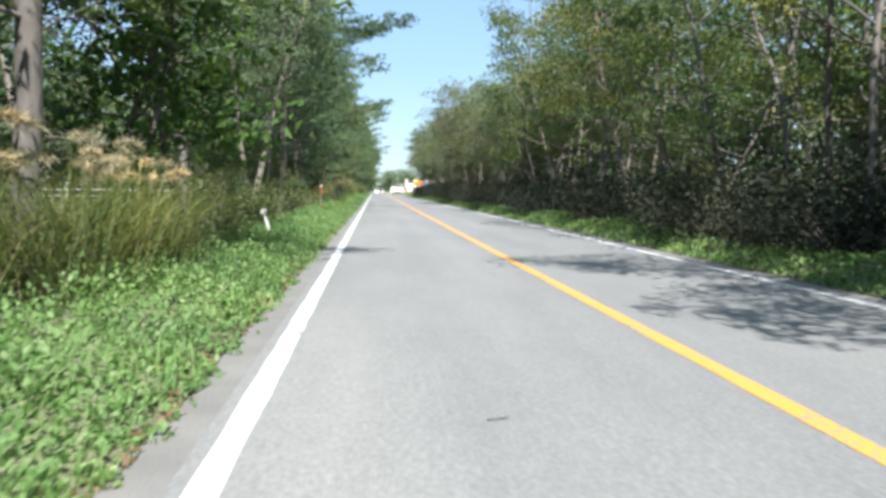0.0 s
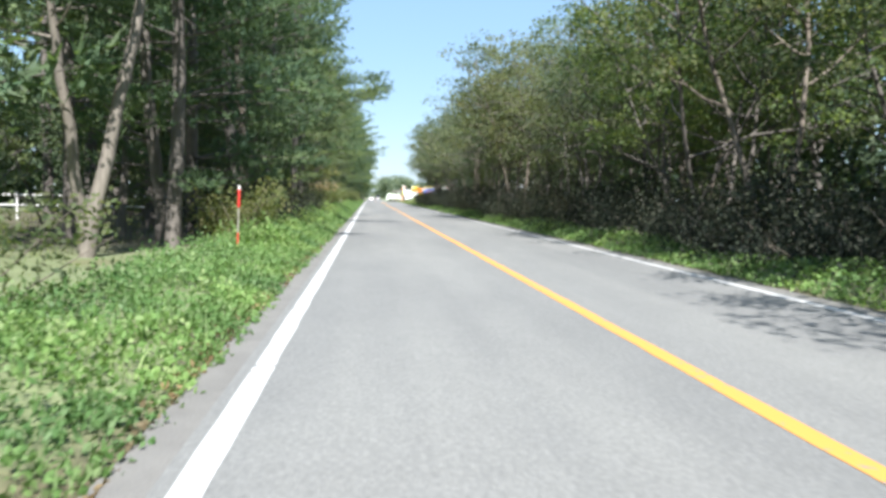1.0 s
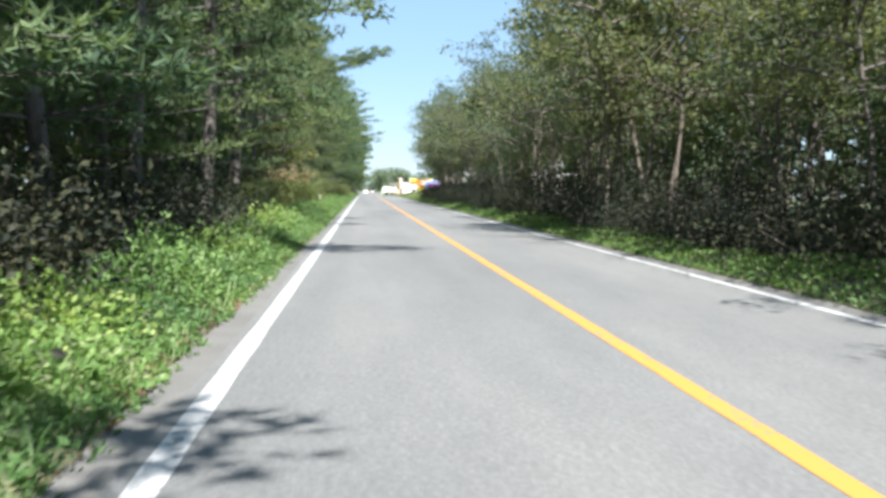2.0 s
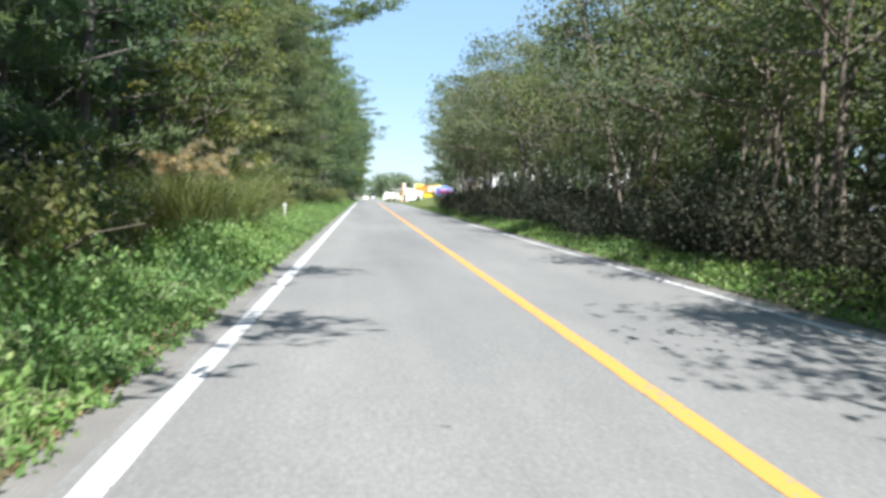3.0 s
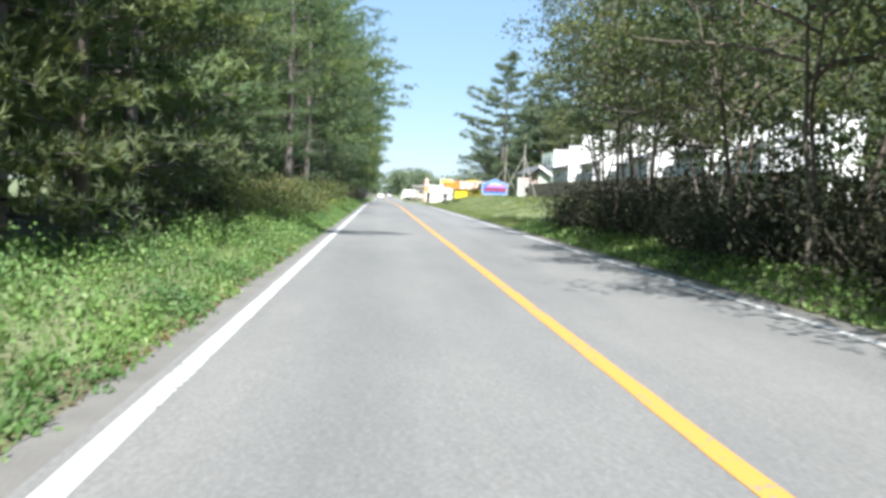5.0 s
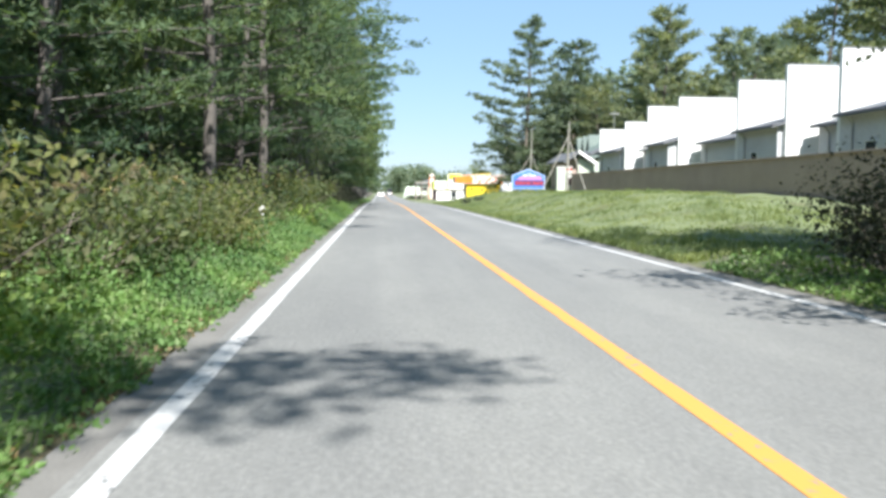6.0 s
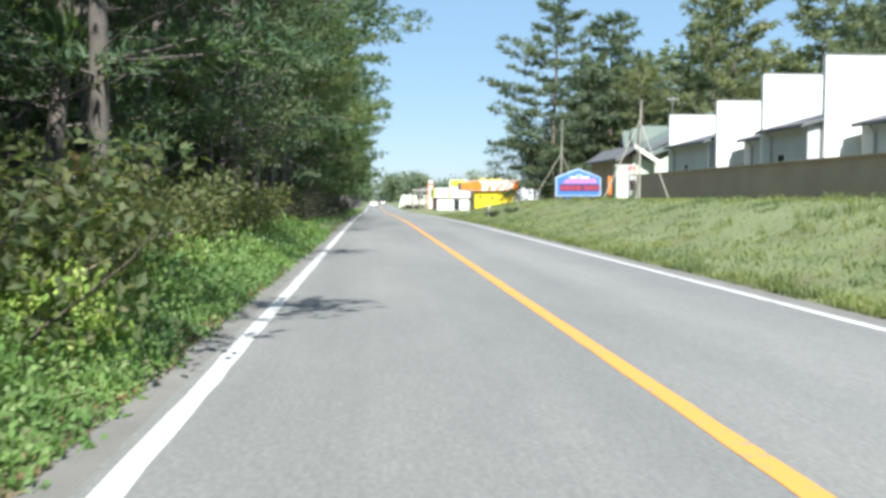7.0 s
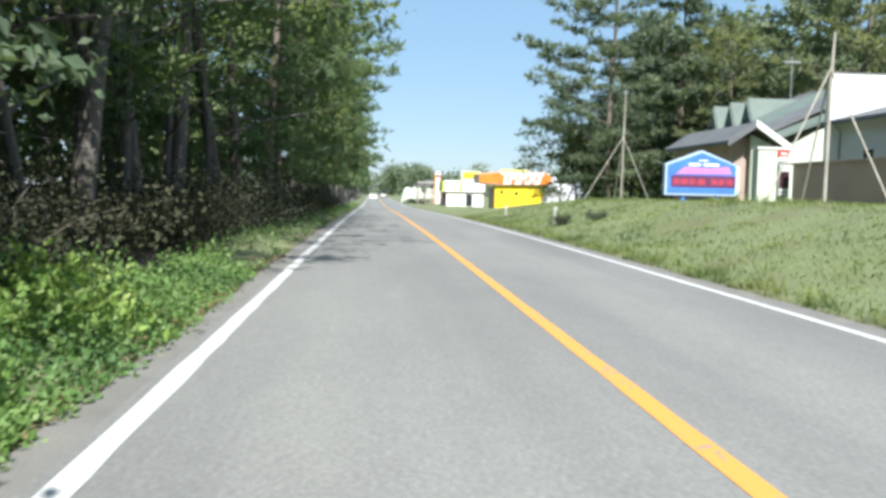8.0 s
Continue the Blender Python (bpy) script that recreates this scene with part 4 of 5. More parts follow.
    blades(g, np.stack([x, y, land(x, y) - 0.02], 1), 0.10 + 0.03 * np.sin(x * 0.9 + y * 0.31), rng, 0.011, 1.1)
    # taller tufts, in patches and along the asphalt
    n = 1500
    y = np.concatenate([152 + rng.random(n - 600) ** 1.3 * 70, 152 + rng.random(600) ** 1.2 * 75])
    x = np.concatenate([4.4 + rng.random(n - 600) * 7.0, 3.6 + np.abs(rng.normal(size=600)) * 0.28])
    patch = np.where(x > 4.4, smooth(0.1, 0.8, np.sin(x * 0.8 + 1.3 * np.sin(y * 0.17)) * np.sin(y * 0.29 + 0.6 * x)), 0.55)
    k = 18
    foot = np.repeat(np.stack([x, y], 1), k, 0) + rng.normal(size=(n * k, 2)) * 0.11
    foot[:, 0] = np.maximum(foot[:, 0], 3.57)
    blades(g, np.stack([foot[:, 0], foot[:, 1], land(foot[:, 0], foot[:, 1]) - 0.02], 1), np.repeat(0.10 + 0.17 * patch * rng.uniform(0.6, 1.2, n), k), rng, 0.011, 0.7)
    tagged(new("meadow_grass", g.mesh("meadow_grass", TURF)), "unmown yellow-green grass on the bank before the wall", "grass", kind="stuff")
    g = Geo()
    n = 14000
    y = np.concatenate([rng.uniform(28, 76, n // 2), rng.uniform(106, 137, n // 2)])
    x = np.where(y < 80, -8.5 - rng.random(n) * 14, -3.6 - rng.random(n) * 5.6)
    blades(g, np.stack([x, y, land(x, y) - 0.02], 1), 0.22, rng, 0.009, 0.8)
    tagged(new("meadow_grass", g.mesh("meadow_grass", TURF)), "sunlit grass of the clearing between the trees", "grass", kind="stuff")


build_cracks()
build_woods()
build_shrubs()
build_verges()


# ---- houses ----
GREEN_ROOF = surface("grey_green_roof", (0.10, 0.135, 0.12), (0.145, 0.18, 0.16), 0.75, 0.9, 18, 0.3)
CREAM = surface("cream_plaster", (0.50, 0.55, 0.46), (0.58, 0.63, 0.54), 0.8, 0.7, 20, 0.1)
DARK_GLASS, _n, _l, _b = material("dark_window_glass", 0.08)
_b.inputs["Base Color"].default_value = (0.03, 0.035, 0.04, 1)
BLUE = surface("blue_sign_sheet", (0.055, 0.16, 0.52), (0.08, 0.22, 0.64), 0.4, 1.5, 30, 0.0)
PALE_BLUE = surface("pale_blue_trim", (0.40, 0.52, 0.75), (0.50, 0.62, 0.82), 0.45, 2, 30, 0.0)
PINK = surface("pink_sign_sheet", (0.48, 0.16, 0.46), (0.56, 0.24, 0.54), 0.45, 2, 30, 0.0)
PANEL_DARK = surface("dark_display_panel", (0.03, 0.012, 0.02), (0.055, 0.02, 0.03), 0.35, 3, 40, 0.0)
DISPLAY = surface("dim_display_panel", (0.10, 0.03, 0.085), (0.16, 0.05, 0.12), 0.35, 3, 40, 0.0)
RED = surface("red_paint", (0.50, 0.03, 0.025), (0.62, 0.05, 0.04), 0.5, 3, 30, 0.0)
DIM_RED = surface("dim_red_lamps", (0.30, 0.03, 0.06), (0.42, 0.05, 0.09), 0.5, 3, 30, 0.0)
ORANGE = surface("orange_paint", (0.72, 0.16, 0.02), (0.80, 0.24, 0.03), 0.5, 1.5, 30, 0.0)
YELLOW = surface("yellow_paint", (0.72, 0.52, 0.02), (0.80, 0.62, 0.03), 0.5, 1.2, 30, 0.0)
WHITE = surface("white_paint", (0.70, 0.70, 0.68), (0.80, 0.80, 0.78), 0.5, 2, 30, 0.0)
STEEL = surface("galvanised_steel", (0.30, 0.31, 0.31), (0.42, 0.42, 0.42), 0.45, 3, 40, 0.0, metal=0.6)
POLE = surface("weathered_pole", (0.30, 0.28, 0.24), (0.42, 0.40, 0.35), 0.8, 2, 30, 0.2)
DULL_WHITE = surface("weathered_white_plastic", (0.40, 0.40, 0.36), (0.52, 0.52, 0.48), 0.6, 6, 30, 0.1)
CAR_GREY = surface("dark_car_paint", (0.05, 0.055, 0.07), (0.07, 0.075, 0.09), 0.25, 2, 30, 0.0)
RUBBER = surface("tyre_rubber", (0.02, 0.02, 0.02), (0.03, 0.03, 0.03), 0.8, 5, 40, 0.2)
VINYL = surface("white_vinyl_sheet", (0.38, 0.41, 0.44), (0.66, 0.67, 0.68), 0.5, 1.6, 10, 0.3)
TARPAULIN = surface("pale_green_tarpaulin", (0.42, 0.50, 0.40), (0.62, 0.66, 0.56), 0.6, 1.2, 10, 0.3)
PALE_FASCIA = surface("faded_fascia_paint", (0.62, 0.50, 0.44), (0.76, 0.70, 0.64), 0.6, 1.5, 20, 0.0)
PINK_PAINT = surface("faded_pink_paint", (0.62, 0.22, 0.16), (0.72, 0.36, 0.28), 0.6, 1.5, 20, 0.0)
TURF_PAINT = surface("yellow_green_paint", (0.45, 0.52, 0.06), (0.55, 0.62, 0.10), 0.5, 3, 30, 0.0)
RUSTY = surface("rusty_steel", (0.24, 0.17, 0.14), (0.40, 0.32, 0.28), 0.8, 2.5, 30, 0.2)


def thing(name, label, category, group="", at=None):
    ob = new(name)
    ob.empty_display_size = 0.3
    tagged(ob, label, category, group)
    if at is not None:
        ob.matrix_basis = at
    return ob


def rod(points, radius, sides=8):
    g = Geo()
    pts = np.asarray(points, float)
    tube(g, pts, np.full(len(pts), radius) if isinstance(radius, (int, float)) else radius, sides)
    ends = [list(range(sides))[::-1], [len(pts) * sides - sides + i for i in range(sides)]]
    g.f.extend(ends)
    return g


def build_wall():
    wall = thing("boundary_wall", "long brown rendered boundary wall before the houses", "wall")
    part("wall_body", block(14.0, 14.22, 146, 208.3, 0.0, 2.64, 0.01), BROWN_WALL, wall)
    part("coping", block(13.93, 14.29, 145.95, 208.35, 2.64, 2.72, 0.015), BROWN_WALL, wall, "flat coping along the wall")
    gate = thing("gate_pillar", "cream rendered gate pillar with a louvred panel at the wall's end", "gate pillar")
    part("pillar", block(12.95, 14.18, 209.0, 209.55, 0.7, 3.25, 0.02), CREAM, gate)
    part("cap", block(12.89, 14.24, 208.95, 209.6, 3.25, 3.33, 0.02), WHITE, gate)
    # Stands for a dark framed window; added to the pillar as a slatted case.
    louvre = thing("letter_box", "grey louvred window-like panel fixed to the gate pillar", "letter box")
    part("case", block(13.72, 14.14, 208.82, 208.998, 1.45, 2.75, 0.01), STEEL, louvre)
    for z0 in (1.52, 1.66, 2.42, 2.56):
        part("slat", block(13.74, 14.12, 208.79, 208.82, z0, z0 + 0.07, 0.005), WHITE, louvre)
    part("door", block(13.75, 14.11, 208.8, 208.82, 1.78, 2.38, 0.005), PANEL_DARK, louvre)
    notice = thing("notice_plate", "small red and white notice plate on the gate pillar", "sign")
    part("panel", block(13.7, 14.15, 208.94, 208.996, 3.0, 3.2, 0.005), RED, notice)
    part("panel", block(13.76, 14.1, 208.94, 208.996, 2.82, 2.97, 0.005), WHITE, notice)
    part("bar", block(13.8, 14.05, 208.925, 208.94, 3.06, 3.13, 0.0), WHITE, notice)


def build_villa(y, top, deep, x0, inset):
    """One villa of the row: the tall parapet gable, and the low wing with its lean-to roof before it."""
    v = thing("villa", "white villa, plain parapet gable, " + ("low grey wing set back" if inset else "low grey-roofed wing"), "house", "row of villas")
    g = part("gable_wall", block(x0, 27.5, y, y + 0.28, 0.8, top, 0.02), PLASTER, v)
    part("gable_cap", block(x0 - 0.04, 27.54, y - 0.03, y + 0.31, top, top + 0.05, 0.01), STEEL, g)
    for k in range(4):
        part("vent", block(x0 + 0.9 + k * 1.5, x0 + 1.0 + k * 1.5, y - 0.02, y + 0.02, top - 0.28, top - 0.18, 0.0), STEEL, g)
    d = min(deep, 10.6)
    near, far = (y - d + 0.6, y - 0.8) if inset else (y - d + 0.35, y)
    ex = x0 + 0.9 if inset else x0 - 0.36
    wx, z = ex + 0.34, 4.4 if inset else 4.48
    side = part("side_wall", block(wx, wx + 0.2, near, far, 0.8, z + 0.08, 0.02), GREY_WALL, v)
    part("end_wall", prism([(wx + 0.2, 0.8), (22.5, 0.8), (22.5, z + 0.8), (wx + 0.2, z + 0.06)], "y", near, near + 0.2), GREY_WALL, v)
    run, rise = 22.6 - ex, (22.6 - ex) * 0.27
    roof = part("roof", prism([(ex, z), (ex + run, z + rise), (ex + run, z + rise + 0.14), (ex, z + 0.14)], "y", near - 0.3, far if not inset else far + 0.25), ROOF_TILE, v)
    part("gutter", block(ex - 0.09, ex + 0.02, near - 0.3, far, z - 0.03, z + 0.07, 0.02), ROOF_TILE, roof)
    part("downpipe", rod([(wx - 0.05, far - 1.1, 0.9), (wx - 0.05, far - 1.1, z - 0.3), (ex, far - 1.1, z)], 0.04), STEEL, side)
    a = near + (far - near) * (0.3 if inset else 0.45)
    b = a + (1.5 if inset else 0.75)
    lo, hi = (2.35, 3.05) if inset else (2.1, 3.35)
    w = part("window", block(wx - 0.03, wx, a, b, lo, hi, 0.0), DARK_GLASS, v)
    for p, q, c, e in ((a - 0.05, a, lo - 0.05, hi + 0.05), (b, b + 0.05, lo - 0.05, hi + 0.05), (a, b, lo - 0.05, lo), (a, b, hi, hi + 0.05)):
        part("window_frame", block(wx - 0.06, wx, p, q, c, e, 0.005), WHITE, w)


def build_lodge():
    h = thing("lodge", "brown and cream lodge with three steep grey-green dormers", "house")
    part("road_wall", block(16.0, 16.2, 219.0, 227.0, 0.9, 4.1, 0.02), BROWN_WALL, h, "brown rendered wall")
    part("end_wall", block(16.2, 17.0, 219.0, 219.2, 0.9, 4.4, 0.02), BROWN_WALL, h, "brown rendered wall")
    part("cream_wall", prism([(16.9, 0.9), (21.6, 0.9), (21.6, 5.6), (19.2, 4.2), (18.3, 3.9), (16.9, 4.5)], "y", 218.5, 218.75), CREAM, h, "cream rendered entrance wall")
    part("hall_wall", block(21.6, 30, 218.9, 232, 0.9, 5.2, 0.02), CREAM, h, "cream rendered wall")
    part("porch_roof", prism([(15.45, 3.98), (16.85, 4.92), (16.85, 5.1), (15.45, 4.16)], "y", 217.9, 227.2), ROOF_TILE, h)
    part("porch_roof", prism([(16.85, 4.92), (18.5, 3.85), (18.5, 4.03), (16.85, 5.1)], "y", 217.95, 220.5), ROOF_TILE, h)
    part("bargeboard", prism([(16.77, 4.86), (18.55, 3.7), (18.55, 4.04), (16.77, 5.2)], "y", 217.75, 217.9), WHITE, h, "white painted bargeboard")
    part("bargeboard", prism([(15.4, 3.86), (16.75, 4.78), (16.75, 5.12), (15.4, 4.16)], "y", 217.78, 217.9), ROOF_TILE, h, "dark grey bargeboard")
    part("main_roof", prism([(18.2, 4.7), (24.8, 7.7), (31, 5.1), (31, 5.3), (24.8, 7.92), (18.2, 4.92)], "y", 219.2, 232.6), ROOF_TILE, h)
    bm = bmesh.new()
    low = [bm.verts.new(p) for p in ((17.6, 218.2, 4.1), (22.4, 218.2, 5.95), (25.2, 224.6, 8.1), (19.4, 224.6, 5.7))]
    high = [bm.verts.new(v.co + Vector((0, 0, 0.14))) for v in low]
    bm.faces.new(low[::-1])
    bm.faces.new(high)
    for k in range(4):
        bm.faces.new((low[k], low[(k + 1) % 4], high[(k + 1) % 4], high[k]))
    part("hall_roof", bm, GREEN_ROOF, h, "grey-green roof slope over the entrance")
    for y in (224.8, 227.2, 229.7):
        d = part("dormer", prism([(y - 1.15, 4.9), (y + 1.15, 4.9), (y, 7.05)], "x", 19.35, 24.6), GREEN_ROOF, h, "steep grey-green dormer roof")
        part("dormer_face", prism([(y - 1.04, 4.92), (y + 1.04, 4.92), (y, 6.9)], "x", 19.27, 19.35), GREEN_ROOF, d)
        part("dormer_window", block(19.23, 19.27, y - 0.3, y + 0.3, 5.2, 5.8, 0.005), DARK_GLASS, d)
    mast = thing("roof_antenna", "thin antenna mast with a flat head on the lodge roof", "antenna")
    part("mast", rod([(22.2, 225.5, 7.0), (22.2, 225.5, 9.6)], 0.035), STEEL, mast)
    part("antenna_head", block(21.7, 22.7, 225.4, 225.6, 9.2, 9.3, 0.02), STEEL, mast)


def build_sign():
    s = thing("roadside_sign", "blue gabled signboard with a dark red-lettered display", "sign")
    x0, x1, xm, y = 8.98, 11.72, 10.35, 208.0
    outline = lambda k: [(x0 + k, 1.42 + k), (x1 - k, 1.42 + k), (x1 - k, 2.55 - k * 0.4), (xm, 3.08 - k * 1.15), (x0 + k, 2.55 - k * 0.4)]
    body = part("board", prism(outline(0.0), "y", y, y + 0.3), PALE_BLUE, s, "pale blue metal casing")
    part("face", prism(outline(0.07), "y", y - 0.02, y), BLUE, body, "bright blue sign face")
    part("display", block(9.2, 11.65, y - 0.035, y - 0.02, 1.72, 2.15, 0.0), DISPLAY, s, "dark electronic display")
    for a, b in ((9.28, 9.5), (9.56, 9.82), (9.9, 10.12), (10.2, 10.5), (10.72, 10.94), (11.0, 11.22), (11.3, 11.54)):
        part("bar", block(a, b, y - 0.04, y - 0.035, 1.82, 2.02, 0.0), DIM_RED, s, "red character, unreadable")
    part("band", prism([(9.35, 2.2), (11.5, 2.22), (11.35, 2.5), (10.7, 2.42), (9.7, 2.46)], "y", y - 0.03, y - 0.02), PINK, s, "pink sweep under the name")
    for a, b, z0, z1 in ((9.85, 10.3, 2.5, 2.6), (10.4, 11.0, 2.5, 2.6), (10.22, 10.58, 2.68, 2.73)):
        part("bar", block(a, b, y - 0.03, y - 0.02, z0, z1, 0.0), WHITE, s, "white lettering, unreadable")
    for x in (9.65, 10.95):
        part("leg", block(x, x + 0.14, y + 0.08, y + 0.22, float(land(x, y)) - 0.1, 1.44, 0.01), BLUE, s, "dark blue sign leg")


def build_pole(x, y, top, joint, feet, name_label):
    p = thing("braced_pole", name_label, "pole", "braced poles")
    z = float(land(x, y))
    part("mast", rod([(x, y, z - 0.1), (x + 0.03, y, joint), (x + 0.08, y, top)], [0.062, 0.055, 0.035]), POLE, p)
    for dx, dy in feet:
        part("strut", rod([(x + dx, y + dy, float(land(x + dx, y + dy)) - 0.05), (x, y, joint)], 0.032, 6), POLE, p)


def build_delineator(x, y, tilt, turn, label, sunk=0.02):
    d = thing("delineator_post", label, "delineator post", "delineator posts", pose(x, y, float(land(x, y)) - sunk, 0, tilt, turn))
    part("post", rod([(0, 0, -0.1), (0, 0, 0.78)], 0.042, 12), DULL_WHITE, d)
    part("collar", rod([(0, 0, 0.60), (0, 0, 0.66)], 0.046, 12), DULL_WHITE, d)
    part("reflector", rod([(0, -0.03, 0.84), (0, 0.03, 0.84)], 0.075, 16), DULL_WHITE, d, "round white reflector head")
    part("reflector_lens", rod([(0, -0.036, 0.84), (0, -0.03, 0.84)], 0.055, 14), DULL_WHITE, d)


def build_roadside():
    for x, y, tilt, turn, label in ((-4.78, 23.3, -13, 0, "leaning white delineator post with a round reflector in the weeds"), (-5.0, 106.0, 0, 0, "upright white delineator post with a round reflector"),
                                    (-4.75, 158.2, -2, 0, "white delineator post standing in tall weeds"), (5.06, 209.1, 6, 0, "slightly tilted white delineator post in the grass"),
                                    (5.35, 222.8, 2, 0, "white delineator post in the grass by the driveway"), (-4.6, 300, 0, 0, "white delineator post far along the road")):
        build_delineator(x, y, tilt, turn, label, {23.3: 0.22, 106.0: 0.16, 158.2: 0.12, 209.1: 0.22, 222.8: 0.36}.get(y, 0.02))
    r = thing("marker_stake", "thin red and white marker stake in the weeds", "marker", at=pose(-4.85, 42.5, float(land(-4.85, 42.5)), 0, 1.5, 0))
    part("stake", rod([(0, 0, -0.1), (0, 0, 1.28)], 0.012, 8), POLE, r)
    part("sleeve", rod([(0, 0, 0.88), (0, 0, 1.22)], 0.024, 10), RED, r, "red sleeve")
    part("sleeve", rod([(0, 0, 0.1), (0, 0, 0.4)], 0.017, 10), RED, r, "red sleeve")
    part("tip", rod([(0, 0, 1.22), (0, 0, 1.29)], 0.024, 10), WHITE, r, "white tip")
    m = thing("marker_post", "yellow plate on a thin post among silver grass", "marker", at=pose(-7.2, 117.4, float(land(-7.2, 117.4)), 0, 1, 0))
    part("post", rod([(0, 0, -0.1), (0, 0, 1.85)], 0.03, 8), POLE, m)
    part("plate", block(-0.11, 0.11, -0.045, -0.03, 1.45, 2.05, 0.006), YELLOW, m, "yellow marker plate")
    part("bar", block(-0.025, 0.025, -0.05, -0.045, 1.6, 1.7, 0.0), RED, m)
    part("band", rod([(0, 0, 0.75), (0, 0, 0.85)], 0.036, 8), RED, m, "red band")
    for x, mat, label in ((14.25, ORANGE, "narrow orange banner on a thin stand by the gate"), (14.75, CREAM, "narrow pale banner on a thin stand by the gate")):
        z = float(land(x, 215))
        b = thing("banner_flag", label, "banner", "banners by the gate")
        part("stand", rod([(x - 0.17, 215, z - 0.05), (x - 0.17, 215, z + 1.65)], 0.02, 8), STEEL, b)
        part("cloth", block(x - 0.15, x + 0.08, 215, 215.02, z + 0.3, z + 1.6, 0.005), mat, b)
    f = thing("pipe_fence", "pale pipe rail fence behind the sunlit meadow", "fence")
    for x in range(-30, -9, 3):
        part("fence_post", rod([(x, 66, float(land(x, 66)) - 0.1), (x, 66, 1.05)], 0.04, 8), WHITE, f)
    for z in (0.55, 1.0):
        part("rail", rod([(-30.2, 66, z), (-8.9, 66, z)], 0.035, 8), WHITE, f)


# ---- stalls and traffic far along the road ----
def build_far_end():
    b = thing("painted_stall", "low yellow stall with an orange and white painted fascia", "building")
    part("wall_body", block(11.4, 16.85, 270, 275, -0.6, 2.32, 0.02), YELLOW, b, "bright yellow wall")
    part("fascia", prism([(9.7, 2.45), (11.4, 2.28), (17.5, 2.4), (17.45, 3.3), (17.0, 3.72), (12.4, 3.72), (11.3, 3.62), (9.6, 3.4)], "y", 269.6, 275.2), PALE_FASCIA, b, "faded white fascia with unreadable painted lettering")
    part("end_panel", prism([(9.62, 2.5), (12.2, 2.36), (12.35, 3.2), (11.8, 3.6), (9.62, 3.36)], "y", 269.55, 269.6), ORANGE, b, "orange painted end of the fascia")
    part("end_panel", prism([(16.2, 2.42), (17.45, 2.45), (17.4, 3.25), (16.8, 3.66), (16.4, 3.0)], "y", 269.55, 269.6), ORANGE, b, "orange painted end of the fascia")
    for k, (x, wd, z0, z1) in enumerate(((12.6, 0.3, 2.8, 3.4), (13.1, 0.42, 2.5, 2.95), (13.75, 0.26, 2.9, 3.5), (14.2, 0.4, 2.55, 3.0), (14.75, 0.3, 2.85, 3.3), (15.2, 0.42, 2.5, 2.85), (15.7, 0.3, 2.9, 3.45))):
        part("bar", prism([(x, z0), (x + wd, z0 + 0.08), (x + wd + 0.1, z1), (x + 0.08, z1 - 0.12)], "y", 269.54, 269.6), (PINK_PAINT, ORANGE, PINK_PAINT)[k % 3], b, "painted lettering, unreadable")
        part("patch", prism([(x + 0.1, z0 - 0.16), (x + wd * 0.7, z0 - 0.1), (x + wd * 0.6, z0 + 0.02), (x + 0.05, z0 - 0.02)], "y", 269.52, 269.6), RED, b, "red painted blotch")
    # No opening is cut: a dark sheet paints the shade inside the stall.
    part("side_opening", block(11.34, 11.4, 270.6, 274.2, -0.5, 2.0, 0.0), PANEL_DARK, b, "dark sheet standing for the shade inside an open side")
    part("roof_board", block(12.3, 15.4, 272, 272.15, 3.72, 3.95, 0.01), YELLOW, b, "yellow roof board")
    for x, z in ((12.15, 1.5), (13.75, 1.35)):
        part("dark_disc", rod([(x, 269.97, z), (x, 270.01, z)], 0.19, 16), RUBBER, b)
    w = thing("roadside_shop", "white flat-roofed shop with a yellow sign on top", "building")
    part("wall_body", block(8.7, 14.0, 300, 306, -0.9, 1.45, 0.02), WHITE, w)
    part("fascia", block(8.4, 10.5, 299.7, 306.2, 1.45, 3.02, 0.03), PLASTER, w)
    part("fascia", block(10.85, 14.15, 299.7, 306.2, 1.45, 3.12, 0.03), PLASTER, w)
    part("fascia_stripe", block(10.5, 10.85, 299.75, 306, 1.45, 3.0, 0.0), TURF_PAINT, w, "yellow-green stripe")
    part("fascia_stripe", block(8.1, 8.4, 299.75, 306, 1.45, 2.9, 0.0), TURF_PAINT, w, "yellow-green stripe")
    part("gutter", block(8.6, 14.1, 299.9, 300, 1.3, 1.45, 0.0), DIM_RED, w, "dull red strip under the fascia")
    part("roof_sign", block(10.75, 13.55, 299.9, 300.2, 3.12, 4.4, 0.03), CREAM, w, "pale roof sign")
    part("sign_face", block(11.0, 13.3, 299.86, 299.9, 3.3, 4.25, 0.02), YELLOW, w, "yellow sign face")
    # Dark block on the shop's side, painted shade of an open interior.
    part("side_door", block(8.2, 8.7, 300.2, 304, -0.9, 1.4, 0.0), PANEL_DARK, w, "dark sheet standing for the shade inside an open side")
    part("door", block(11.5, 12.4, 299.95, 300, -0.55, 1.1, 0.0), DARK_GLASS, w)
    part("window", block(12.9, 13.5, 299.95, 300, -0.1, 0.8, 0.0), CREAM, w)
    y = thing("sign_pylon", "tall faded red and cream roadside pylon sign", "sign")
    part("pylon", block(8.85, 9.75, 325, 325.4, -0.9, 4.3, 0.05), PALE_FASCIA, y)
    part("pylon_head", rod([(9.3, 325.0, 4.35), (9.3, 325.4, 4.35)], 0.5, 20), PALE_FASCIA, y, "round faded head")
    part("stripe", block(8.78, 8.95, 324.93, 325, -0.6, 4.2, 0.0), ORANGE, y, "orange stripe")
    part("stripe", block(9.62, 9.8, 324.93, 325, 0.9, 4.2, 0.0), PINK_PAINT, y, "pink stripe")
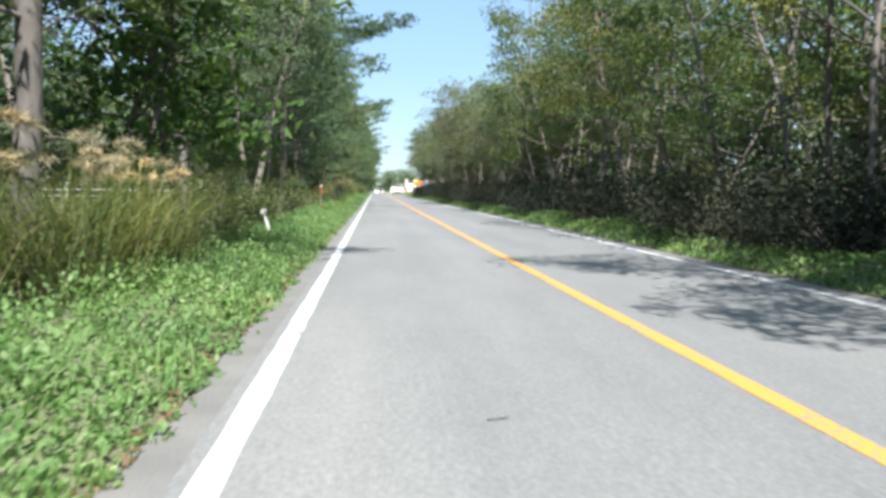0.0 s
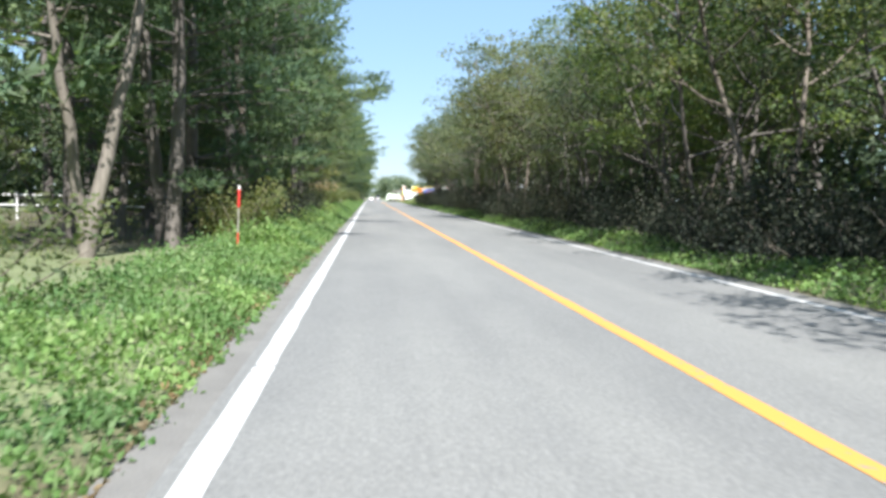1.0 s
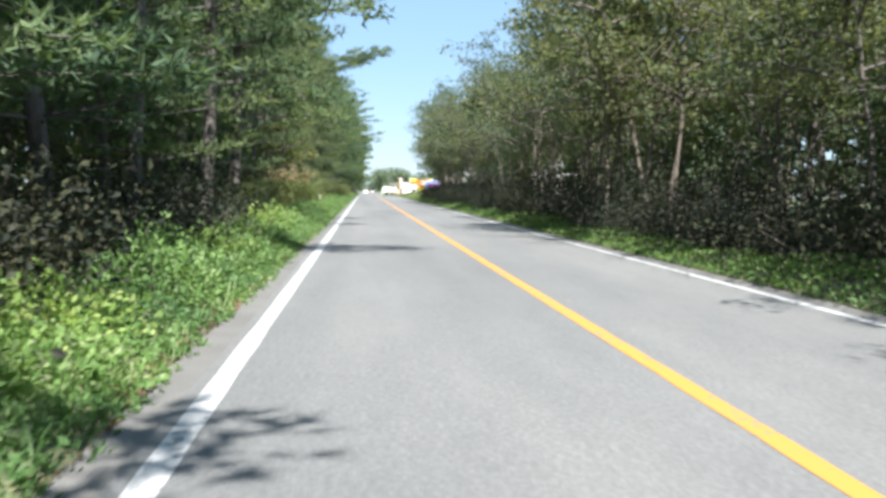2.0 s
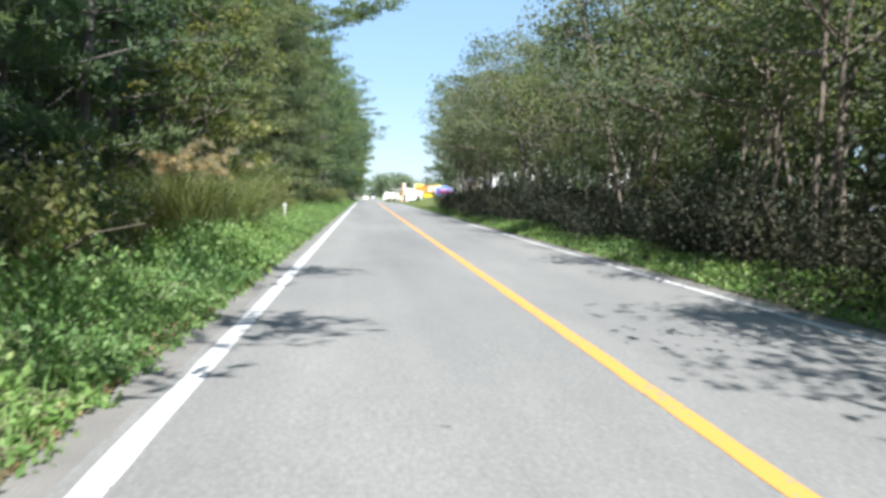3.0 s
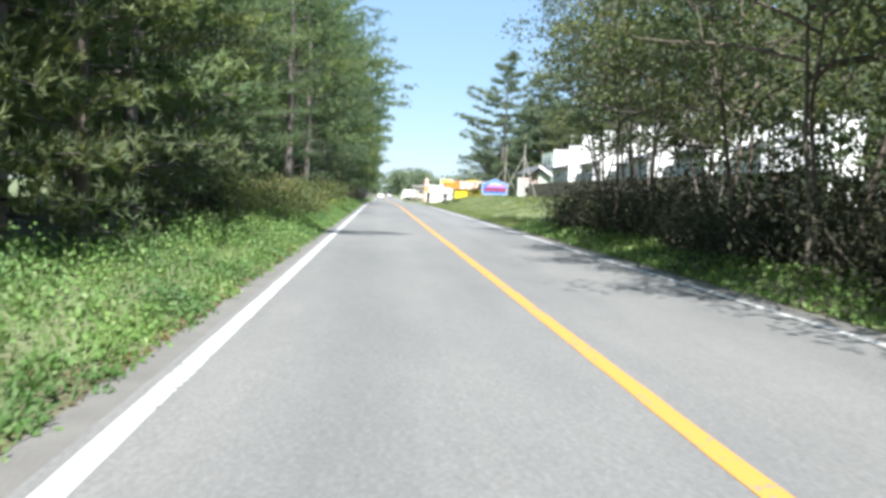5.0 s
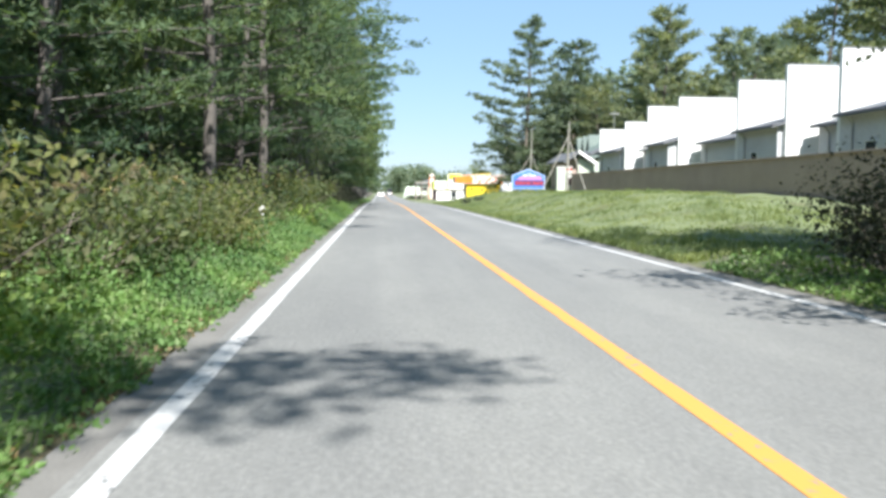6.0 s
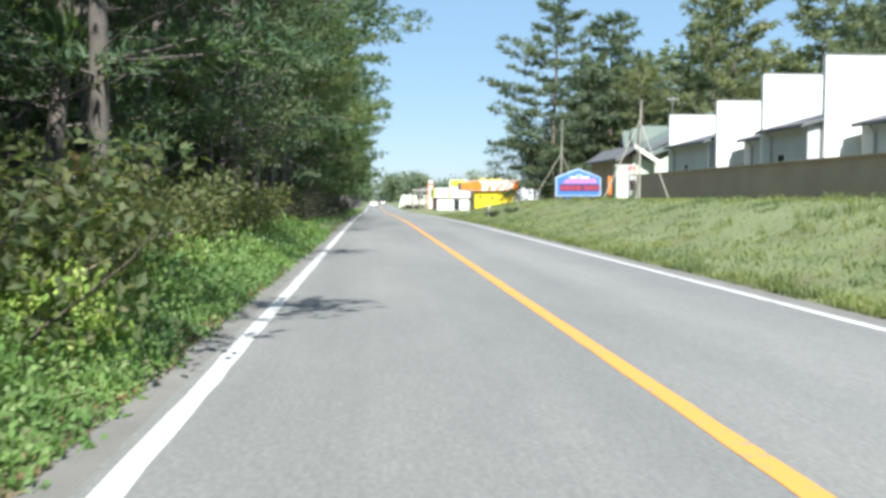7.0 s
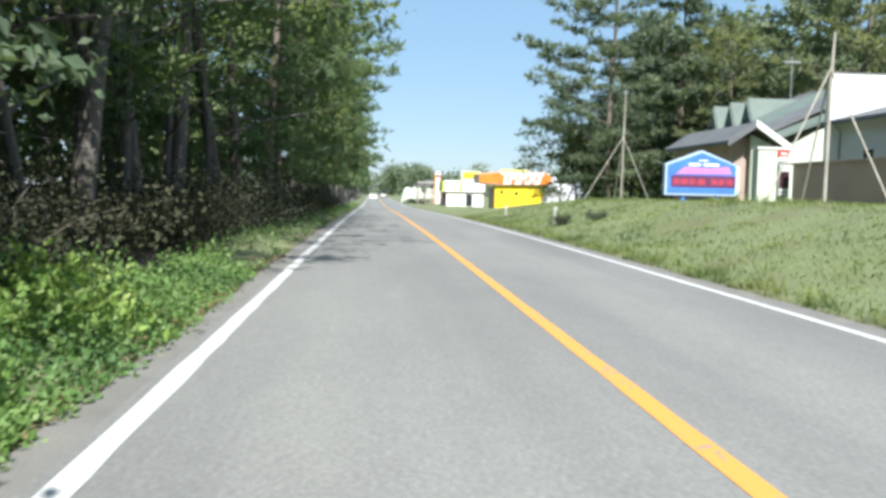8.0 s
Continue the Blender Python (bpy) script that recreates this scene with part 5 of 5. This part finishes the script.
    c = thing("steel_canopy", "open rusty steel canopy frame beside the shop", "canopy")
    for x in (5.5, 6.7, 8.0):
        for yy in (315, 320):
            part("canopy_post", rod([(x, yy, -0.9), (x, yy, 2.7)], 0.09, 8), RUSTY, c)
    for z in (0.1, 1.2):
        for yy in (315, 320):
            part("rail", rod([(5.4, yy, z), (8.1, yy, z + 0.15)], 0.07, 6), RUSTY, c)
    part("canopy_roof", block(5.3, 8.2, 314.6, 320.4, 2.7, 2.95, 0.02), POLE, c)
    for name, label, cx, cy, half, deep, high, seed, swell in (("vinyl_cover", "pile under crumpled greyish white vinyl sheeting", 17.6, 264.0, 2.15, 1.5, 3.3, 4, 1.0), ("tarpaulin_cover", "heap under a pale green tarpaulin by the roadside", 5.3, 331.0, 2.0, 1.4, 3.5, 5, 0.3)):
        g = thing(name, label, "covered pile")
        rng = np.random.default_rng(seed)
        n = 26
        xs, ys = np.meshgrid(np.linspace(-half, half, n), np.linspace(-deep, deep, n))
        lump = 0.78 + swell * (0.13 * np.sin(xs * 2.1 + seed) + 0.09 * np.sin(xs * 4.7 - ys * 2.2) + 0.06 * np.sin(ys * 5.1 + xs * 3))
        z = high * lump * np.clip(1 - (xs / half / 1.01) ** 4, 0, 1) ** 0.6 * np.clip(1 - (ys / deep / 1.01) ** 4, 0, 1) ** 0.6 + rng.normal(size=xs.shape) * 0.035
        i, j = np.meshgrid(np.arange(n - 1), np.arange(n - 1), indexing="ij")
        sheet = Geo().add(np.stack([xs + cx, ys + cy, z + float(land(cx, cy)) - 0.05], -1).reshape(-1, 3), np.stack([i * n + j, i * n + j + 1, (i + 1) * n + j + 1, (i + 1) * n + j], -1).reshape(-1, 4))
        part("sheet", sheet, VINYL if seed == 4 else TARPAULIN, g)
    for x in (15.3, 15.78):
        q = thing("marker_post", "short yellow-green marker post by the pole's foot", "marker", "yellow-green markers")
        part("sleeve", rod([(x, 243, float(land(x, 243)) - 0.1), (x, 243, 2.05)], 0.13, 10), TURF_PAINT, q)
    far = thing("far_house", "pale low house among the far trees", "house")
    part("wall_body", block(10, 19, 430, 438, -0.9, 3.0, 0.02), CREAM, far)
    part("roof", prism([(9.4, 3.0), (14.5, 5.0), (19.6, 3.0)], "y", 429.4, 438.6), ROOF_TILE, far)
    part("window", block(12, 14, 429.95, 430, 1.0, 2.2, 0.0), DARK_GLASS, far)


def build_car(x, y, paint, label, tall):
    """A car seen from behind: body, cabin, four wheels, lamps and panes."""
    c = thing("car" if not tall else "truck", label, "car" if not tall else "truck")
    h = 1.45 if not tall else 2.5
    body = part("body", prism([(-2.1, 0.35), (2.1, 0.35), (2.15, 0.7), (1.3, 0.9), (-2.0, 0.98), (-2.15, 0.6)], "x", -0.86, 0.86), paint, c)
    part("cabin", prism([(-1.9, 0.95), (1.0, 0.9), (0.35, h), (-1.45 if not tall else -2.0, h)], "x", -0.76, 0.76), paint, c)
    part("rear_window", prism([(-0.62, 1.02), (0.62, 1.02), (0.54, h - 0.1), (-0.54, h - 0.1)], "y", -1.99 if tall else -1.86, -1.7), DARK_GLASS, c)
    for sx in (-1, 1):
        part("tail_lamp", block(sx * 0.75 - 0.09, sx * 0.75 + 0.09, -2.12, -2.0, 0.72, 0.92, 0.01), RED, c)
        for yy in (-1.3, 1.3):
            t = part("tyre", rod([(sx * 0.72, yy, 0.31), (sx * 0.9, yy, 0.31)], 0.31, 16), RUBBER, c)
            part("rim", rod([(sx * 0.89, yy, 0.31), (sx * 0.915, yy, 0.31)], 0.19, 12), STEEL, t)
    part("number_plate", block(-0.25, 0.25, -2.17, -2.14, 0.55, 0.67, 0.0), WHITE, c)
    c.matrix_basis = pose(x, y, float(dip(y)) + 0.003)


build_wall()
for y, top, deep, x0, inset in ((167.0, 7.3, 5.5, 17.6, True), (172.5, 7.4, 5.5, 17.6, False), (178.1, 7.5, 5.6, 17.9, True), (183.3, 7.4, 5.2, 17.66, False), (194.0, 7.6, 10.7, 18.08, True), (198.9, 7.45, 4.9, 17.5, False),
                                (204.6, 6.77, 5.7, 17.45, True), (212.2, 6.7, 7.0, 17.37, False)):
    build_villa(y, top, deep, x0, inset)
build_lodge()
build_sign()
build_pole(15.3, 235.4, 8.5, 5.4, ((-2.9, -0.4), (1.9, -0.5), (0.1, 2.3)), "tall thin pole braced by slanting struts before the pines")
build_pole(12.6, 203.3, 6.65, 5.5, ((-2.1, -0.3), (1.0, -2.0), (0.2, 1.9)), "tall thin pole braced by slanting struts beside the wall")
build_roadside()
build_far_end()
build_car(-1.6, 380, WHITE, "small white car driving lane ahead on the road", False)
build_car(1.7, 460, CAR_GREY, "dark van far ahead in the other lane", True)
